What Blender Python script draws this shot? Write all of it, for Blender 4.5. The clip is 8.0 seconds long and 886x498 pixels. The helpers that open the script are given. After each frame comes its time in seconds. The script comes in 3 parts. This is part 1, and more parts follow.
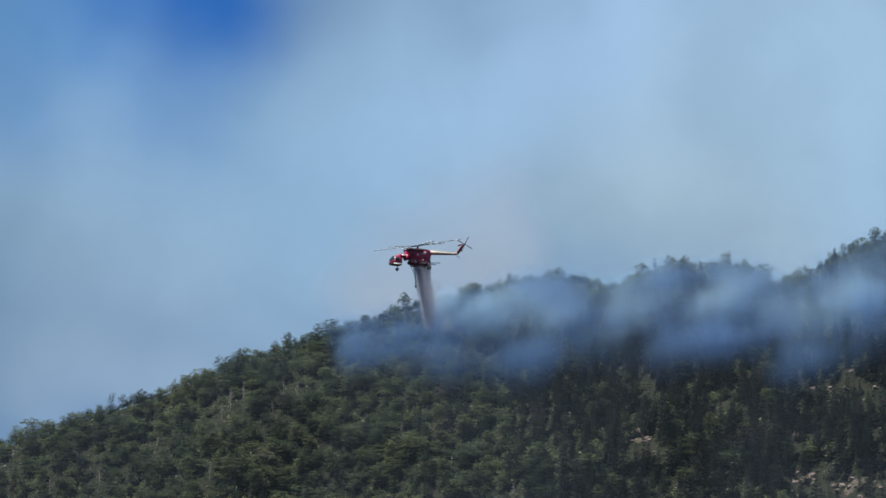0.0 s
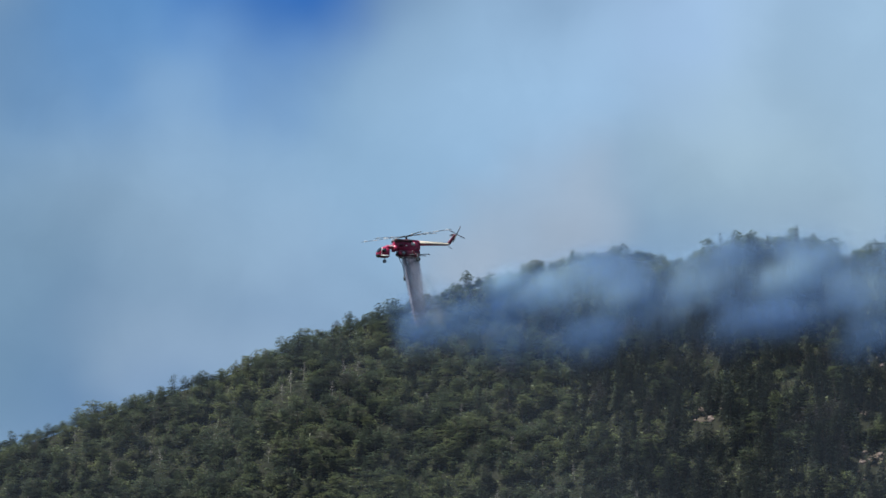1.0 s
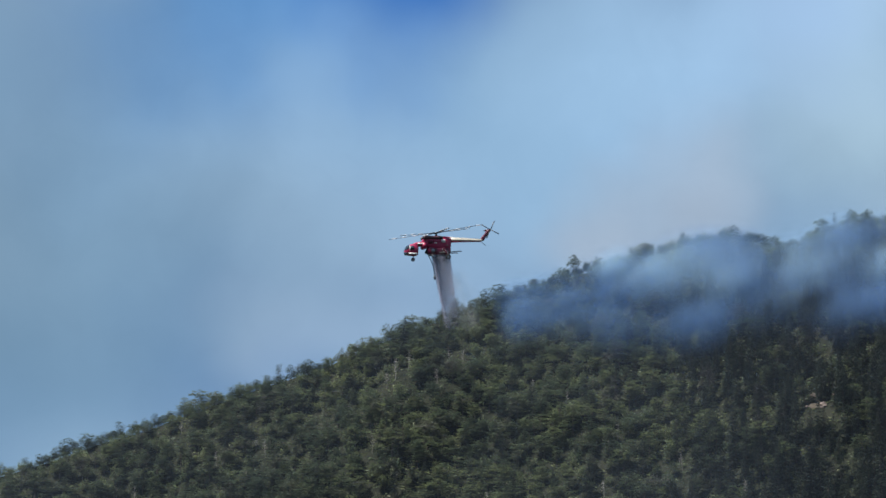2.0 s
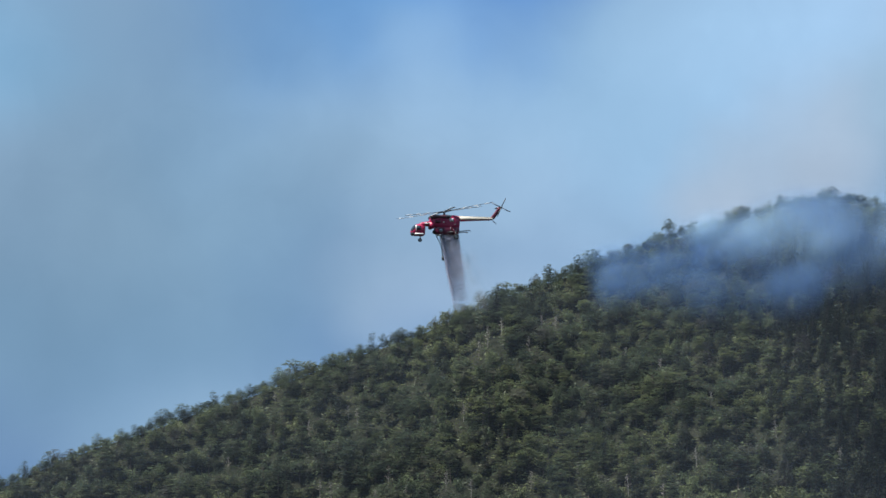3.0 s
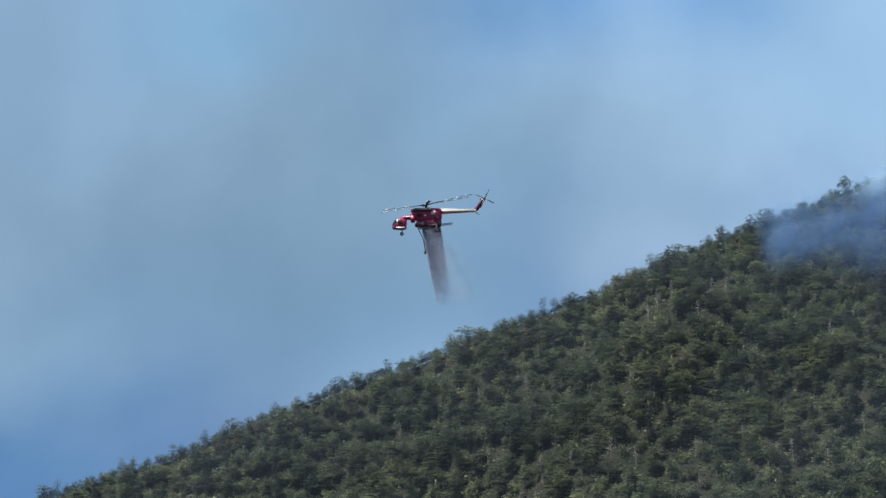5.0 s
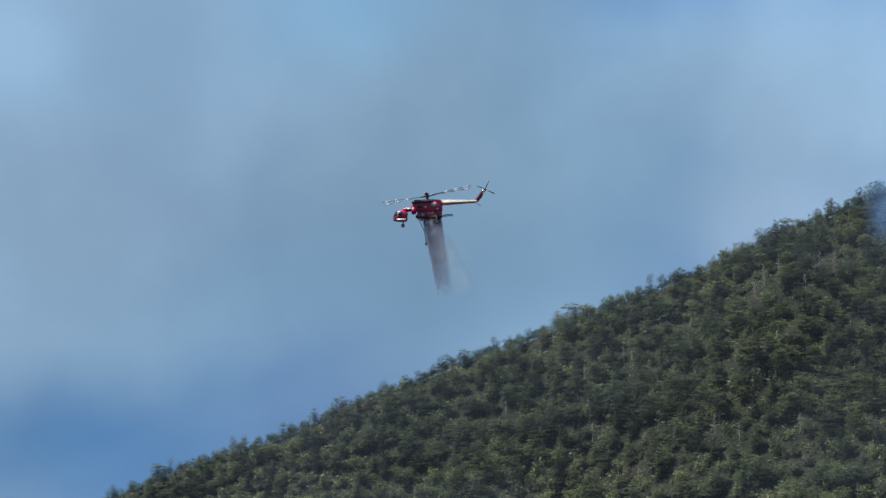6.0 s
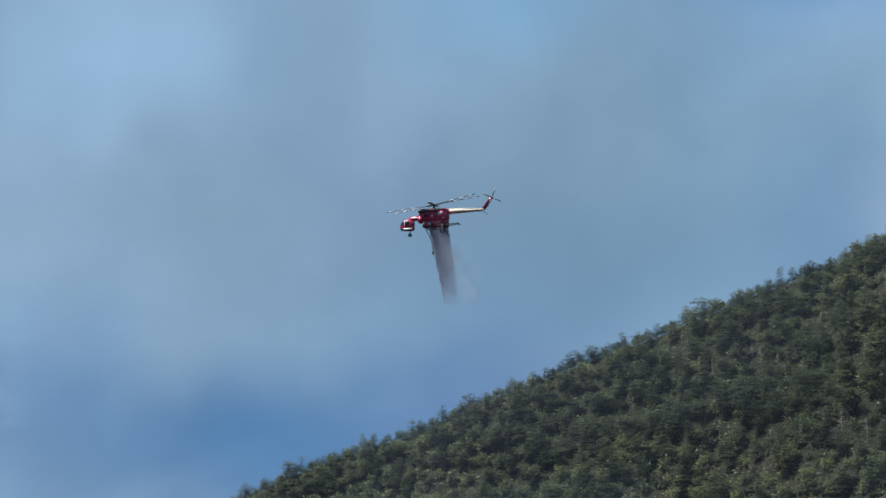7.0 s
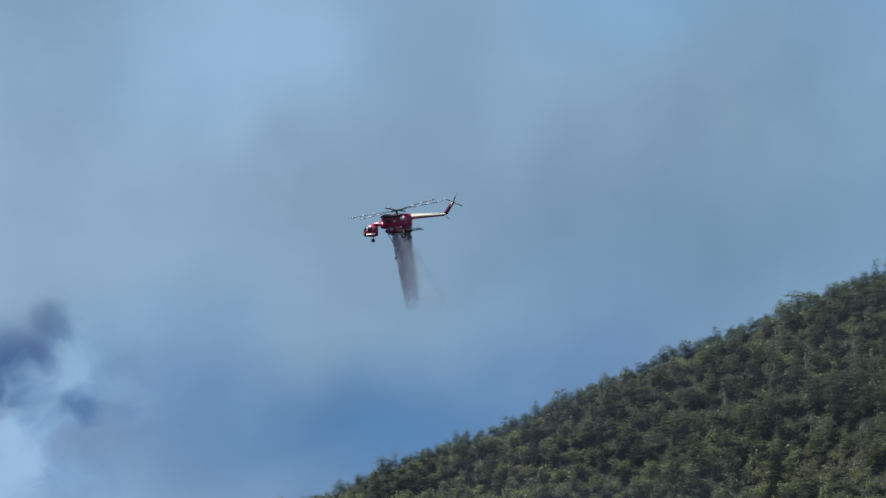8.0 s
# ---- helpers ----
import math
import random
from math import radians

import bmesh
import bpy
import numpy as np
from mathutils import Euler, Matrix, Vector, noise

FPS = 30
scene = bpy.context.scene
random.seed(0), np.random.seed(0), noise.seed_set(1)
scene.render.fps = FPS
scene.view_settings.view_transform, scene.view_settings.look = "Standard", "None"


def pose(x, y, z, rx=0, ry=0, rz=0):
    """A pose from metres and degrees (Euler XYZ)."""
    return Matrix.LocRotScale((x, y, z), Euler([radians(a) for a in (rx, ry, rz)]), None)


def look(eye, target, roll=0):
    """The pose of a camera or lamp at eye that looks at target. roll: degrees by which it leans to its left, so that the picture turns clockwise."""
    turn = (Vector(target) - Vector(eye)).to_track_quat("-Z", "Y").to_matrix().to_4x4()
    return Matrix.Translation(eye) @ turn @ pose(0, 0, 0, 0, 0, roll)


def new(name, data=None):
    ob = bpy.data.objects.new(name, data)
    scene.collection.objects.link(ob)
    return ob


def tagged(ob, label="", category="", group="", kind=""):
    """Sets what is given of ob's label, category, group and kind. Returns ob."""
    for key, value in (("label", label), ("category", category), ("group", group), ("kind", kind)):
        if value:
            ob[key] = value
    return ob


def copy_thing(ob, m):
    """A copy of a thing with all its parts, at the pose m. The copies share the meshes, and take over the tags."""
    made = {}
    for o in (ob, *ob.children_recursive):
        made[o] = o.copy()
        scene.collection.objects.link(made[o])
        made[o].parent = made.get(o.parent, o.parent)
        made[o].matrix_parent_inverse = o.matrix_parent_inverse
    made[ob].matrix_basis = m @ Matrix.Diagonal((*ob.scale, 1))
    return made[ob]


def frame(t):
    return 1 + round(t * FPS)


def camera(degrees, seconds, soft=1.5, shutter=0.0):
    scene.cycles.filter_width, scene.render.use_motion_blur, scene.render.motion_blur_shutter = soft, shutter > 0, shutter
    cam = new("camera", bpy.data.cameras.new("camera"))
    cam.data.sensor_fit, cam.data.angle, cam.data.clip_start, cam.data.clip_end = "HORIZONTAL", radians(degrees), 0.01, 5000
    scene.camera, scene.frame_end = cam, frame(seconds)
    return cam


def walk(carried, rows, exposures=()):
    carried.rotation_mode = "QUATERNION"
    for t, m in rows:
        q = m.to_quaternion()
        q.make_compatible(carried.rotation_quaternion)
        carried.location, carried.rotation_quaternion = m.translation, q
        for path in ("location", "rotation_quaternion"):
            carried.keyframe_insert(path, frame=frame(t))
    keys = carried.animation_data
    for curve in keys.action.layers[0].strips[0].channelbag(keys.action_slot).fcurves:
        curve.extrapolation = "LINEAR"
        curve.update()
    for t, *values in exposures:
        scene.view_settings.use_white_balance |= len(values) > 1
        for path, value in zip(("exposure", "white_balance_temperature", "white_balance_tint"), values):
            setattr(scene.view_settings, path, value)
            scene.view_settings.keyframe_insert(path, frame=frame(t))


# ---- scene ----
scene.cycles.transparent_max_bounces = 80
cam = camera(2 * math.degrees(math.atan(784 / 3200)), 8.0, soft=1.6)
PATH = [  # seconds, x, y, z, tilt, turn, roll
    (0, -88.32, -49.53, 6.88, 104.910, -12.557, -0.35),
    (0.5, -74.97, -44.29, 11.24, 104.416, -11.126, -0.30),
    (1, -61.86, -34.84, 16.14, 104.081, -9.762, -0.25),
    (1.5, -49.03, -24.26, 21.00, 103.914, -7.665, -0.15),
    (3, -11.68, -2.13, 32.56, 102.329, -1.739, 0.00),
    (3.5, 0.75, 0.45, 35.17, 101.995, 0.079, 0.00),
    (4, 13.40, 1.18, 37.31, 101.849, 1.742, 0.00),
    (4.5, 26.43, 0.88, 39.12, 101.484, 3.587, 0.05),
    (6, 69.04, 2.53, 44.21, 100.116, 9.929, 0.20),
    (6.5, 84.67, 5.93, 46.09, 100.031, 12.568, 0.25),
    (7, 101.01, 10.75, 47.98, 99.878, 15.125, 0.30),
    (7.5, 117.96, 16.06, 49.62, 99.740, 17.107, 0.35),
    (8, 135.33, 20.06, 50.59, 99.630, 19.271, 0.40),
]
walk(cam, [(t, pose(x, y, z, rx, 0, rz) @ Matrix.Rotation(radians(roll), 4, "Z")) for t, x, y, z, rx, rz, roll in PATH], exposures=[(0, 0.60), (1.5, 0.64), (3, 0.84), (4.5, 0.90), (6.5, 0.78), (8, 0.74)])

# ---- daylight ----
SUN_EL, SUN_AZ = radians(60), radians(240)  # height of the sun, and its bearing clockwise from +y
sun = new("sun", bpy.data.lights.new("sun", "SUN"))
sun.data.energy, sun.data.angle, sun.data.color = 4.9, radians(0.6), (1.0, 0.96, 0.90)
sun_from = Vector((math.sin(SUN_AZ) * math.cos(SUN_EL), math.cos(SUN_AZ) * math.cos(SUN_EL), math.sin(SUN_EL)))
sun.matrix_world = look(sun_from * 1000, (0, 0, 0))


class Nodes:
    """Short calls for making a node tree."""

    def __init__(self, tree):
        self.tree = tree
        tree.nodes.clear()

    def make(self, kind, inputs=(), operation=""):
        n = self.tree.nodes.new(kind)
        if operation:
            n.operation = operation
        for key, v in dict(inputs).items():
            self.put(n.inputs[key], v)
        return n

    def put(self, socket, v):
        if isinstance(v, bpy.types.NodeSocket):
            self.tree.links.new(v, socket)
        else:
            socket.default_value = v

    def math(self, op, a, b=0.0, c=0.0, clamp=False):
        n = self.make("ShaderNodeMath", {0: a, 1: b, 2: c}, operation=op)
        n.use_clamp = clamp
        return n.outputs[0]

    def noise(self, vector, scale, detail=4.0, rough=0.55, distort=0.0):
        return self.make("ShaderNodeTexNoise", {"Vector": vector, "Scale": scale, "Detail": detail, "Roughness": rough, "Distortion": distort}).outputs["Fac"]

    def step(self, v, low, high, to_low=0.0, to_high=1.0):
        n = self.make("ShaderNodeMapRange", {"Value": v, "From Min": low, "From Max": high, "To Min": to_low, "To Max": to_high})
        n.interpolation_type = "SMOOTHSTEP"
        return n.outputs[0]

    def mix(self, f, a, b, blend="MIX"):
        n = self.make("ShaderNodeMix")
        n.data_type, n.blend_type = "RGBA", blend
        for i, v in ((0, f), (6, a), (7, b)):
            self.put(n.inputs[i], v)
        return n.outputs[2]

    def ramp(self, f, stops):
        n = self.make("ShaderNodeValToRGB", {0: f})
        while len(n.color_ramp.elements) < len(stops):
            n.color_ramp.elements.new(0.5)
        for e, (p, col) in zip(n.color_ramp.elements, stops):
            e.position, e.color = p, (*col, 1)
        return n.outputs[0]


def srgb(r, g, b):
    return tuple(c / 255 / 12.92 if c <= 10 else ((c / 255 + 0.055) / 1.055) ** 2.4 for c in (r, g, b))


PLUME = (-1.810, 0.239)


def make_world():
    """Clear sky seen through drifting wildfire smoke."""
    world = bpy.data.worlds.new("smoky_sky")
    scene.world = world
    world.use_nodes = True
    n = Nodes(world.node_tree)
    way = n.make("ShaderNodeTexCoord").outputs["Generated"]
    xyz = n.make("ShaderNodeSeparateXYZ", {0: way})
    az = n.math("MULTIPLY", n.math("ARCTAN2", xyz.outputs[0], xyz.outputs[1]), 3.2)
    el = n.math("MULTIPLY", n.math("ARCSINE", xyz.outputs[2]), 3.2)
    flat = n.make("ShaderNodeCombineXYZ", {0: az, 1: el, 2: 0.0}).outputs[0]
    clear = n.make("ShaderNodeTexSky")
    clear.sky_type, clear.sun_disc, clear.sun_elevation, clear.sun_rotation = "NISHITA", False, SUN_EL, SUN_AZ
    clear.air_density, clear.dust_density = 1.0, 0.4
    clear = n.mix(1.0, clear.outputs[0], (0.085, 0.085, 0.085, 1), "MULTIPLY")

    def bend(vector, scale, much, detail):
        w = n.make("ShaderNodeTexNoise", {"Vector": vector, "Scale": scale, "Detail": detail}).outputs["Color"]
        w = n.make("ShaderNodeVectorMath", {0: w, 1: (0.5, 0.5, 0.5)}, operation="SUBTRACT").outputs[0]
        w = n.make("ShaderNodeVectorMath", {0: w, 1: (much, much, 0)}, operation="MULTIPLY").outputs[0]
        return n.make("ShaderNodeVectorMath", {0: vector, 1: w}, operation="ADD").outputs[0]

    soft = bend(flat, 3.0, 0.28, 2.0)
    curly = bend(bend(flat, 5.0, 0.16, 3.0), 14.0, 0.045, 2.0)
    col = n.mix(0.85, clear, (*srgb(141, 174, 205), 1))

    def bank(col, x, y, rx, ry, cover, curl, rgb):
        """A bank of smoke, or a gap in it: bearing, height, half width, half height (all times 3.2), cover, curled or not, colour."""
        rel = n.make("ShaderNodeVectorMath", {0: curly if curl else soft, 1: (x, y, 0)}, operation="SUBTRACT").outputs[0]
        rel = n.make("ShaderNodeVectorMath", {0: rel, 1: (1 / rx, 1 / ry, 0)}, operation="MULTIPLY").outputs[0]
        d = n.make("ShaderNodeVectorMath", {0: rel}, operation="LENGTH").outputs["Value"]
        return n.mix(n.step(d, 0.3 if curl else 0.0, 1.0, cover, 0.0), col, (*srgb(*rgb), 1))

    col = bank(col, 0.217, 1.524, 1.000, 0.520, 0.35, False, (95, 155, 220))
    col = bank(col, 0.677, 0.944, 0.560, 0.520, 0.8, False, (140, 177, 212))
    col = bank(col, 1.067, 1.214, 0.620, 0.420, 0.85, False, (168, 202, 240))
    col = bank(col, 1.417, 0.944, 0.420, 0.360, 0.7, False, (156, 191, 228))
    col = bank(col, 0.927, 0.944, 0.200, 0.260, 0.3, False, (146, 172, 196))
    col = bank(col, -0.023, 0.854, 0.620, 0.520, 0.95, False, (98, 143, 187))
    col = bank(col, -0.023, 0.554, 0.480, 0.320, 0.85, False, (104, 142, 188))
    col = bank(col, 0.227, 0.609, 0.190, 0.090, 0.6, False, (160, 188, 216))
    col = bank(col, 0.027, 1.124, 0.540, 0.320, 0.92, False, (80, 142, 206))
    col = bank(col, 0.247, 1.234, 0.330, 0.200, 0.95, False, (44, 108, 194))
    col = bank(col, 1.277, 0.804, 0.260, 0.140, 0.5, False, (160, 182, 202))
    col = bank(col, 0.262, 0.781, 0.420, 0.300, 0.7, False, (154, 184, 216))
    col = bank(col, 0.632, 1.031, 0.400, 0.360, 0.85, False, (170, 208, 244))
    col = bank(col, 0.772, 0.871, 0.180, 0.200, 0.4, False, (182, 198, 218))
    col = bank(col, 0.032, 0.961, 0.480, 0.320, 0.55, False, (154, 186, 218))
    col = bank(col, -0.668, 0.631, 0.460, 0.300, 0.8, False, (118, 148, 180))
    col = bank(col, -0.728, 1.051, 0.360, 0.240, 0.6, False, (126, 176, 214))
    col = bank(col, -0.748, 0.251, 0.420, 0.230, 0.9, False, (86, 128, 178))
    col = bank(col, 0.019, 0.603, 0.240, 0.150, 0.6, False, (162, 188, 216))
    col = bank(col, 0.416, 0.962, 0.420, 0.330, 0.6, False, (160, 200, 234))
    col = bank(col, 0.586, 0.802, 0.120, 0.170, 0.5, False, (182, 194, 210))
    col = bank(col, -0.919, 0.676, 0.520, 0.260, 0.5, False, (130, 160, 190))
    col = bank(col, -0.586, 0.501, 0.440, 0.280, 0.7, False, (114, 152, 190))
    col = bank(col, -1.066, 0.201, 0.460, 0.250, 0.9, False, (76, 120, 168))
    col = bank(col, -1.406, 0.861, 0.260, 0.300, 0.6, False, (150, 184, 216))
    col = bank(col, -1.160, 0.179, 0.500, 0.260, 0.75, False, (78, 122, 174))
    col = bank(col, -0.360, 0.629, 0.420, 0.360, 0.5, False, (116, 158, 198))
    col = bank(col, -0.001, 0.803, 0.420, 0.320, 0.55, False, (154, 181, 206))
    col = bank(col, -0.539, 0.535, 0.440, 0.320, 0.5, False, (116, 155, 192))
    col = bank(col, -1.440, 0.869, 0.420, 0.240, 0.55, False, (152, 188, 222))
    col = bank(col, -1.760, 0.599, 0.330, 0.260, 0.6, False, (142, 168, 196))
    col = bank(col, -1.530, 0.279, 0.300, 0.260, 0.6, False, (92, 134, 184))
    col = bank(col, -1.890, 0.329, 0.300, 0.150, 0.75, False, (50, 82, 136))
    col = bank(col, -1.850, 0.300, 0.120, 0.090, 0.35, True, (50, 78, 130))
    col = bank(col, -1.920, 0.119, 0.330, 0.150, 0.8, False, (140, 176, 214))
    col = bank(col, -1.820, 0.159, 0.170, 0.120, 0.85, True, (156, 190, 226))
    col = bank(col, -1.760, 0.249, 0.110, 0.090, 0.8, True, (146, 184, 218))
    col = bank(col, -1.700, 0.319, 0.100, 0.090, 0.75, True, (136, 176, 210))
    col = bank(col, -1.660, 0.399, 0.110, 0.090, 0.6, True, (134, 170, 202))
    col = bank(col, -1.700, 0.239, 0.060, 0.060, 0.7, True, (72, 110, 166))
    col = bank(col, -1.840, 0.249, 0.060, 0.040, 0.5, True, (56, 84, 136))
    col = bank(col, -1.750, 0.379, 0.070, 0.050, 0.6, True, (84, 112, 150))
    col = bank(col, -1.660, 0.109, 0.160, 0.080, 0.6, True, (128, 166, 206))
    col = bank(col, 1.420, 1.120, 0.520, 0.560, 0.75, False, (178, 213, 242))
    col = bank(col, 1.120, 0.930, 0.420, 0.280, 0.55, False, (176, 204, 220))
    col = bank(col, 0.210, 1.140, 0.240, 0.180, 0.40, False, (64, 126, 204))
    col = bank(col, -0.560, 0.700, 0.480, 0.340, 0.50, False, (122, 150, 176))
    col = bank(col, -0.720, 0.290, 0.340, 0.220, 0.60, False, (102, 134, 174))
    col = bank(col, -0.350, 0.760, 0.700, 0.480, 0.40, False, (132, 164, 186))
    col = bank(col, 0.720, 0.780, 0.240, 0.200, 0.50, False, (180, 191, 206))
    col = bank(col, -0.720, 0.560, 0.520, 0.300, 0.35, False, (118, 148, 174))
    col = bank(col, -1.260, 0.200, 0.420, 0.240, 0.50, False, (88, 132, 174))
    col = bank(col, -1.320, 0.640, 0.420, 0.260, 0.35, False, (132, 156, 178))
    col = bank(col, -0.550, 0.500, 0.520, 0.260, 0.45, False, (106, 140, 168))
    col = bank(col, -1.000, 0.420, 0.360, 0.200, 0.40, False, (104, 142, 176))
    col = bank(col, 0.060, 0.940, 0.480, 0.300, 0.35, False, (156, 194, 228))
    # billows of a far plume, dark gaps between pale heads
    rel = n.make("ShaderNodeVectorMath", {0: n.make("ShaderNodeVectorMath", {0: soft, 1: (PLUME[0], PLUME[1], 0)}, operation="SUBTRACT").outputs[0], 1: (1 / 0.30, 1 / 0.26, 0)}, operation="MULTIPLY").outputs[0]
    near = n.step(n.make("ShaderNodeVectorMath", {0: rel}, operation="LENGTH").outputs["Value"], 0.25, 1.0, 1.0, 0.0)
    puff = n.noise(bend(curly, 7.0, 0.06, 2.0), 8.0, 4.0, 0.5)
    heads = n.ramp(n.step(puff, 0.36, 0.66), [(0.0, srgb(58, 88, 140)), (0.45, srgb(104, 146, 190)), (1.0, srgb(164, 198, 230))])
    col = n.mix(n.math("MULTIPLY", near, 0.4), col, heads)
    # faint mottling of the smoke
    streak = n.make("ShaderNodeVectorMath", {0: soft, 1: (1.0, 0.6, 1)}, operation="MULTIPLY").outputs[0]
    mottle = n.math("ADD", n.noise(streak, 2.2, 2.0, 0.45), n.math("MULTIPLY", n.noise(curly, 9.0, 4.0, 0.55), 0.25))
    col = n.mix(1.0, col, n.ramp(n.step(mottle, 0.40, 0.85), [(0.0, (0.90, 0.91, 0.92)), (1.0, (1.09, 1.08, 1.07))]), "MULTIPLY")
    bg = n.make("ShaderNodeBackground", {"Color": col, "Strength": 0.574})
    n.make("ShaderNodeOutputWorld", {"Surface": bg.outputs[0]})


make_world()


# ---- materials ----
def material(name):
    mat = bpy.data.materials.new(name)
    mat.use_nodes = True
    n = Nodes(mat.node_tree)
    shader = n.make("ShaderNodeBsdfPrincipled")
    n.make("ShaderNodeOutputMaterial", {"Surface": shader.outputs[0]})
    return mat, n, shader


def foliage(name, dark, mid, light):
    """Leaves that let some light through, with tones that change from tree to tree and from tuft to tuft."""
    mat, n, sh = material(name)
    geo = n.make("ShaderNodeNewGeometry")
    place, isle = geo.outputs["Position"], geo.outputs["Random Per Island"]
    big = n.noise(place, 0.014, 3.0)
    tree = n.noise(place, 0.055, 1.0)
    f = n.math("ADD", n.math("MULTIPLY", big, 0.7), n.math("MULTIPLY", tree, 0.8))
    f = n.math("ADD", n.step(f, 0.60, 0.90), n.math("MULTIPLY_ADD", isle, 0.44, -0.22), clamp=True)
    col = n.ramp(f, [(0.0, dark), (0.5, mid), (1.0, light)])
    brown = n.step(n.noise(place, 0.028, 3.0, 0.55), 0.57, 0.68, 0.0, 0.75)
    col = n.mix(brown, col, (0.094, 0.086, 0.088, 1))
    n.put(sh.inputs["Base Color"], col)
    n.put(sh.inputs["Roughness"], 0.5)
    n.put(sh.inputs["Specular IOR Level"], 0.35)
    lit = n.make("ShaderNodeBsdfTranslucent", {"Color": col})
    both = n.make("ShaderNodeMixShader", {0: 0.38, 1: sh.outputs[0], 2: lit.outputs[0]})
    n.put(mat.node_tree.nodes["Material Output"].inputs[0], both.outputs[0])
    return mat


def plain(name, low, high, scale=2.0, rough=0.6, metal=0.0, bump=0.0, shine=0.5):
    """Two tones of one surface, mottled at two sizes."""
    mat, n, sh = material(name)
    place = n.make("ShaderNodeTexCoord").outputs["Object"]
    a = n.noise(place, scale, 5.0)
    b = n.noise(place, scale * 9, 3.0)
    f = n.step(n.math("ADD", n.math("MULTIPLY", a, 0.7), n.math("MULTIPLY", b, 0.3)), 0.3, 0.7)
    n.put(sh.inputs["Base Color"], n.mix(f, (*low, 1), (*high, 1)))
    n.put(sh.inputs["Roughness"], n.step(b, 0.2, 0.8, rough - 0.1, rough + 0.1))
    n.put(sh.inputs["Metallic"], metal)
    n.put(sh.inputs["Specular IOR Level"], shine)
    if bump:
        n.put(sh.inputs["Normal"], n.make("ShaderNodeBump", {"Strength": bump, "Height": n.math("ADD", a, b)}).outputs[0])
    return mat


PINE = foliage("pine_needles", (0.053, 0.073, 0.049), (0.092, 0.121, 0.067), (0.136, 0.160, 0.072))
BROAD = foliage("broadleaf", (0.060, 0.083, 0.048), (0.102, 0.132, 0.062), (0.148, 0.171, 0.072))
# dark green conifer needles, darkened further to paint in the smoke's shade
SHADE_TONED_FIR = foliage("shade_toned_needles", (0.018, 0.026, 0.026), (0.030, 0.042, 0.034), (0.048, 0.062, 0.042))
BARK = plain("bark", (0.07, 0.056, 0.05), (0.17, 0.135, 0.115), 0.8, 0.9, shine=0.1)
DEADWOOD = plain("grey_deadwood", (0.15, 0.135, 0.125), (0.30, 0.28, 0.26), 0.6, 0.85)
ROCK = plain("granite", (0.09, 0.07, 0.062), (0.22, 0.175, 0.155), 0.35, 0.9, bump=0.5, shine=0.2)
DEBRIS = plain("granite_debris", (0.050, 0.044, 0.034), (0.10, 0.082, 0.066), 0.12, 0.95, bump=0.6, shine=0.1)
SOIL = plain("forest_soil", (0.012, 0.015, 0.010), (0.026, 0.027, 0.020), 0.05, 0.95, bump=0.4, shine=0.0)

# ---- the land ----
D, BASE = 1680.0, 35.0
SKYLINE = [(-1500, 1440), (-700, 1130), (-241, 960), (-141, 914), (-11, 866), (79, 840), (159, 802), (249, 763), (344, 730), (419, 700), (500, 675), (579, 642), (700, 596),
           (800, 564), (870, 533), (970, 490), (1050, 466), (1130, 440), (1190, 420), (1270, 393), (1350, 378), (1435, 356), (1485, 345), (1551, 339), (1594, 343),
           (1637, 361), (1687, 352), (1725, 334), (1790, 327), (1878, 320), (1922, 332), (1965, 361), (2020, 354), (2058, 328), (2108, 304), (2173, 295), (2288, 293),
           (2800, 330), (3600, 520), (5000, 1240)]
SKY_AZ = np.array([(x - 784) / 3200 for x, y in SKYLINE])
SKY_Z = np.array([BASE + D * math.tan(radians(12) + (441 - y) / 3200) for x, y in SKYLINE])
TREE_TOP = 11.5


def ridge(az):
    return np.maximum(np.interp(az, SKY_AZ, SKY_Z) - TREE_TOP, 0.0)


def wobble(x, y):
    """Spurs and hollows of the slope."""
    return (9 * np.sin(x / 71 + 1.3 + 0.6 * np.sin(y / 90)) + 6 * np.sin(x / 33 - y / 60) + 3 * np.sin(x / 17 + y / 23 + 2.0))


def land(az, r):
    back = D - r
    fall = np.where(back > 0, 0.80, 0.55) * (np.sqrt(back ** 2 + 64) - 8)
    spur = wobble(r * np.sin(az), r * np.cos(az)) * np.clip((np.abs(back) - 15) / 120, 0, 1)
    z = ridge(az) - fall + spur
    z = np.where(z > 40, z, 40 * np.exp((np.minimum(z, 40) - 40) / 40))
    return np.where(ridge(az) < 1, 0.0, z) - 0.02


def mesh_from(name, verts, faces, mats, smooth=False):
    """A mesh from arrays of vertices and of equal faces."""
    verts, faces = np.asarray(verts, np.float32), np.asarray(faces, np.int32)
    me = bpy.data.meshes.new(name)
    me.vertices.add(len(verts))
    me.vertices.foreach_set("co", verts.ravel())
    k = faces.shape[1]
    me.loops.add(faces.size)
    me.loops.foreach_set("vertex_index", faces.ravel())
    me.polygons.add(len(faces))
    me.polygons.foreach_set("loop_start", np.arange(0, faces.size, k, dtype=np.int32))
    if smooth:
        me.polygons.foreach_set("use_smooth", np.ones(len(faces), bool))
    me.update(calc_edges=True)
    for m in mats:
        me.materials.append(m)
    return me


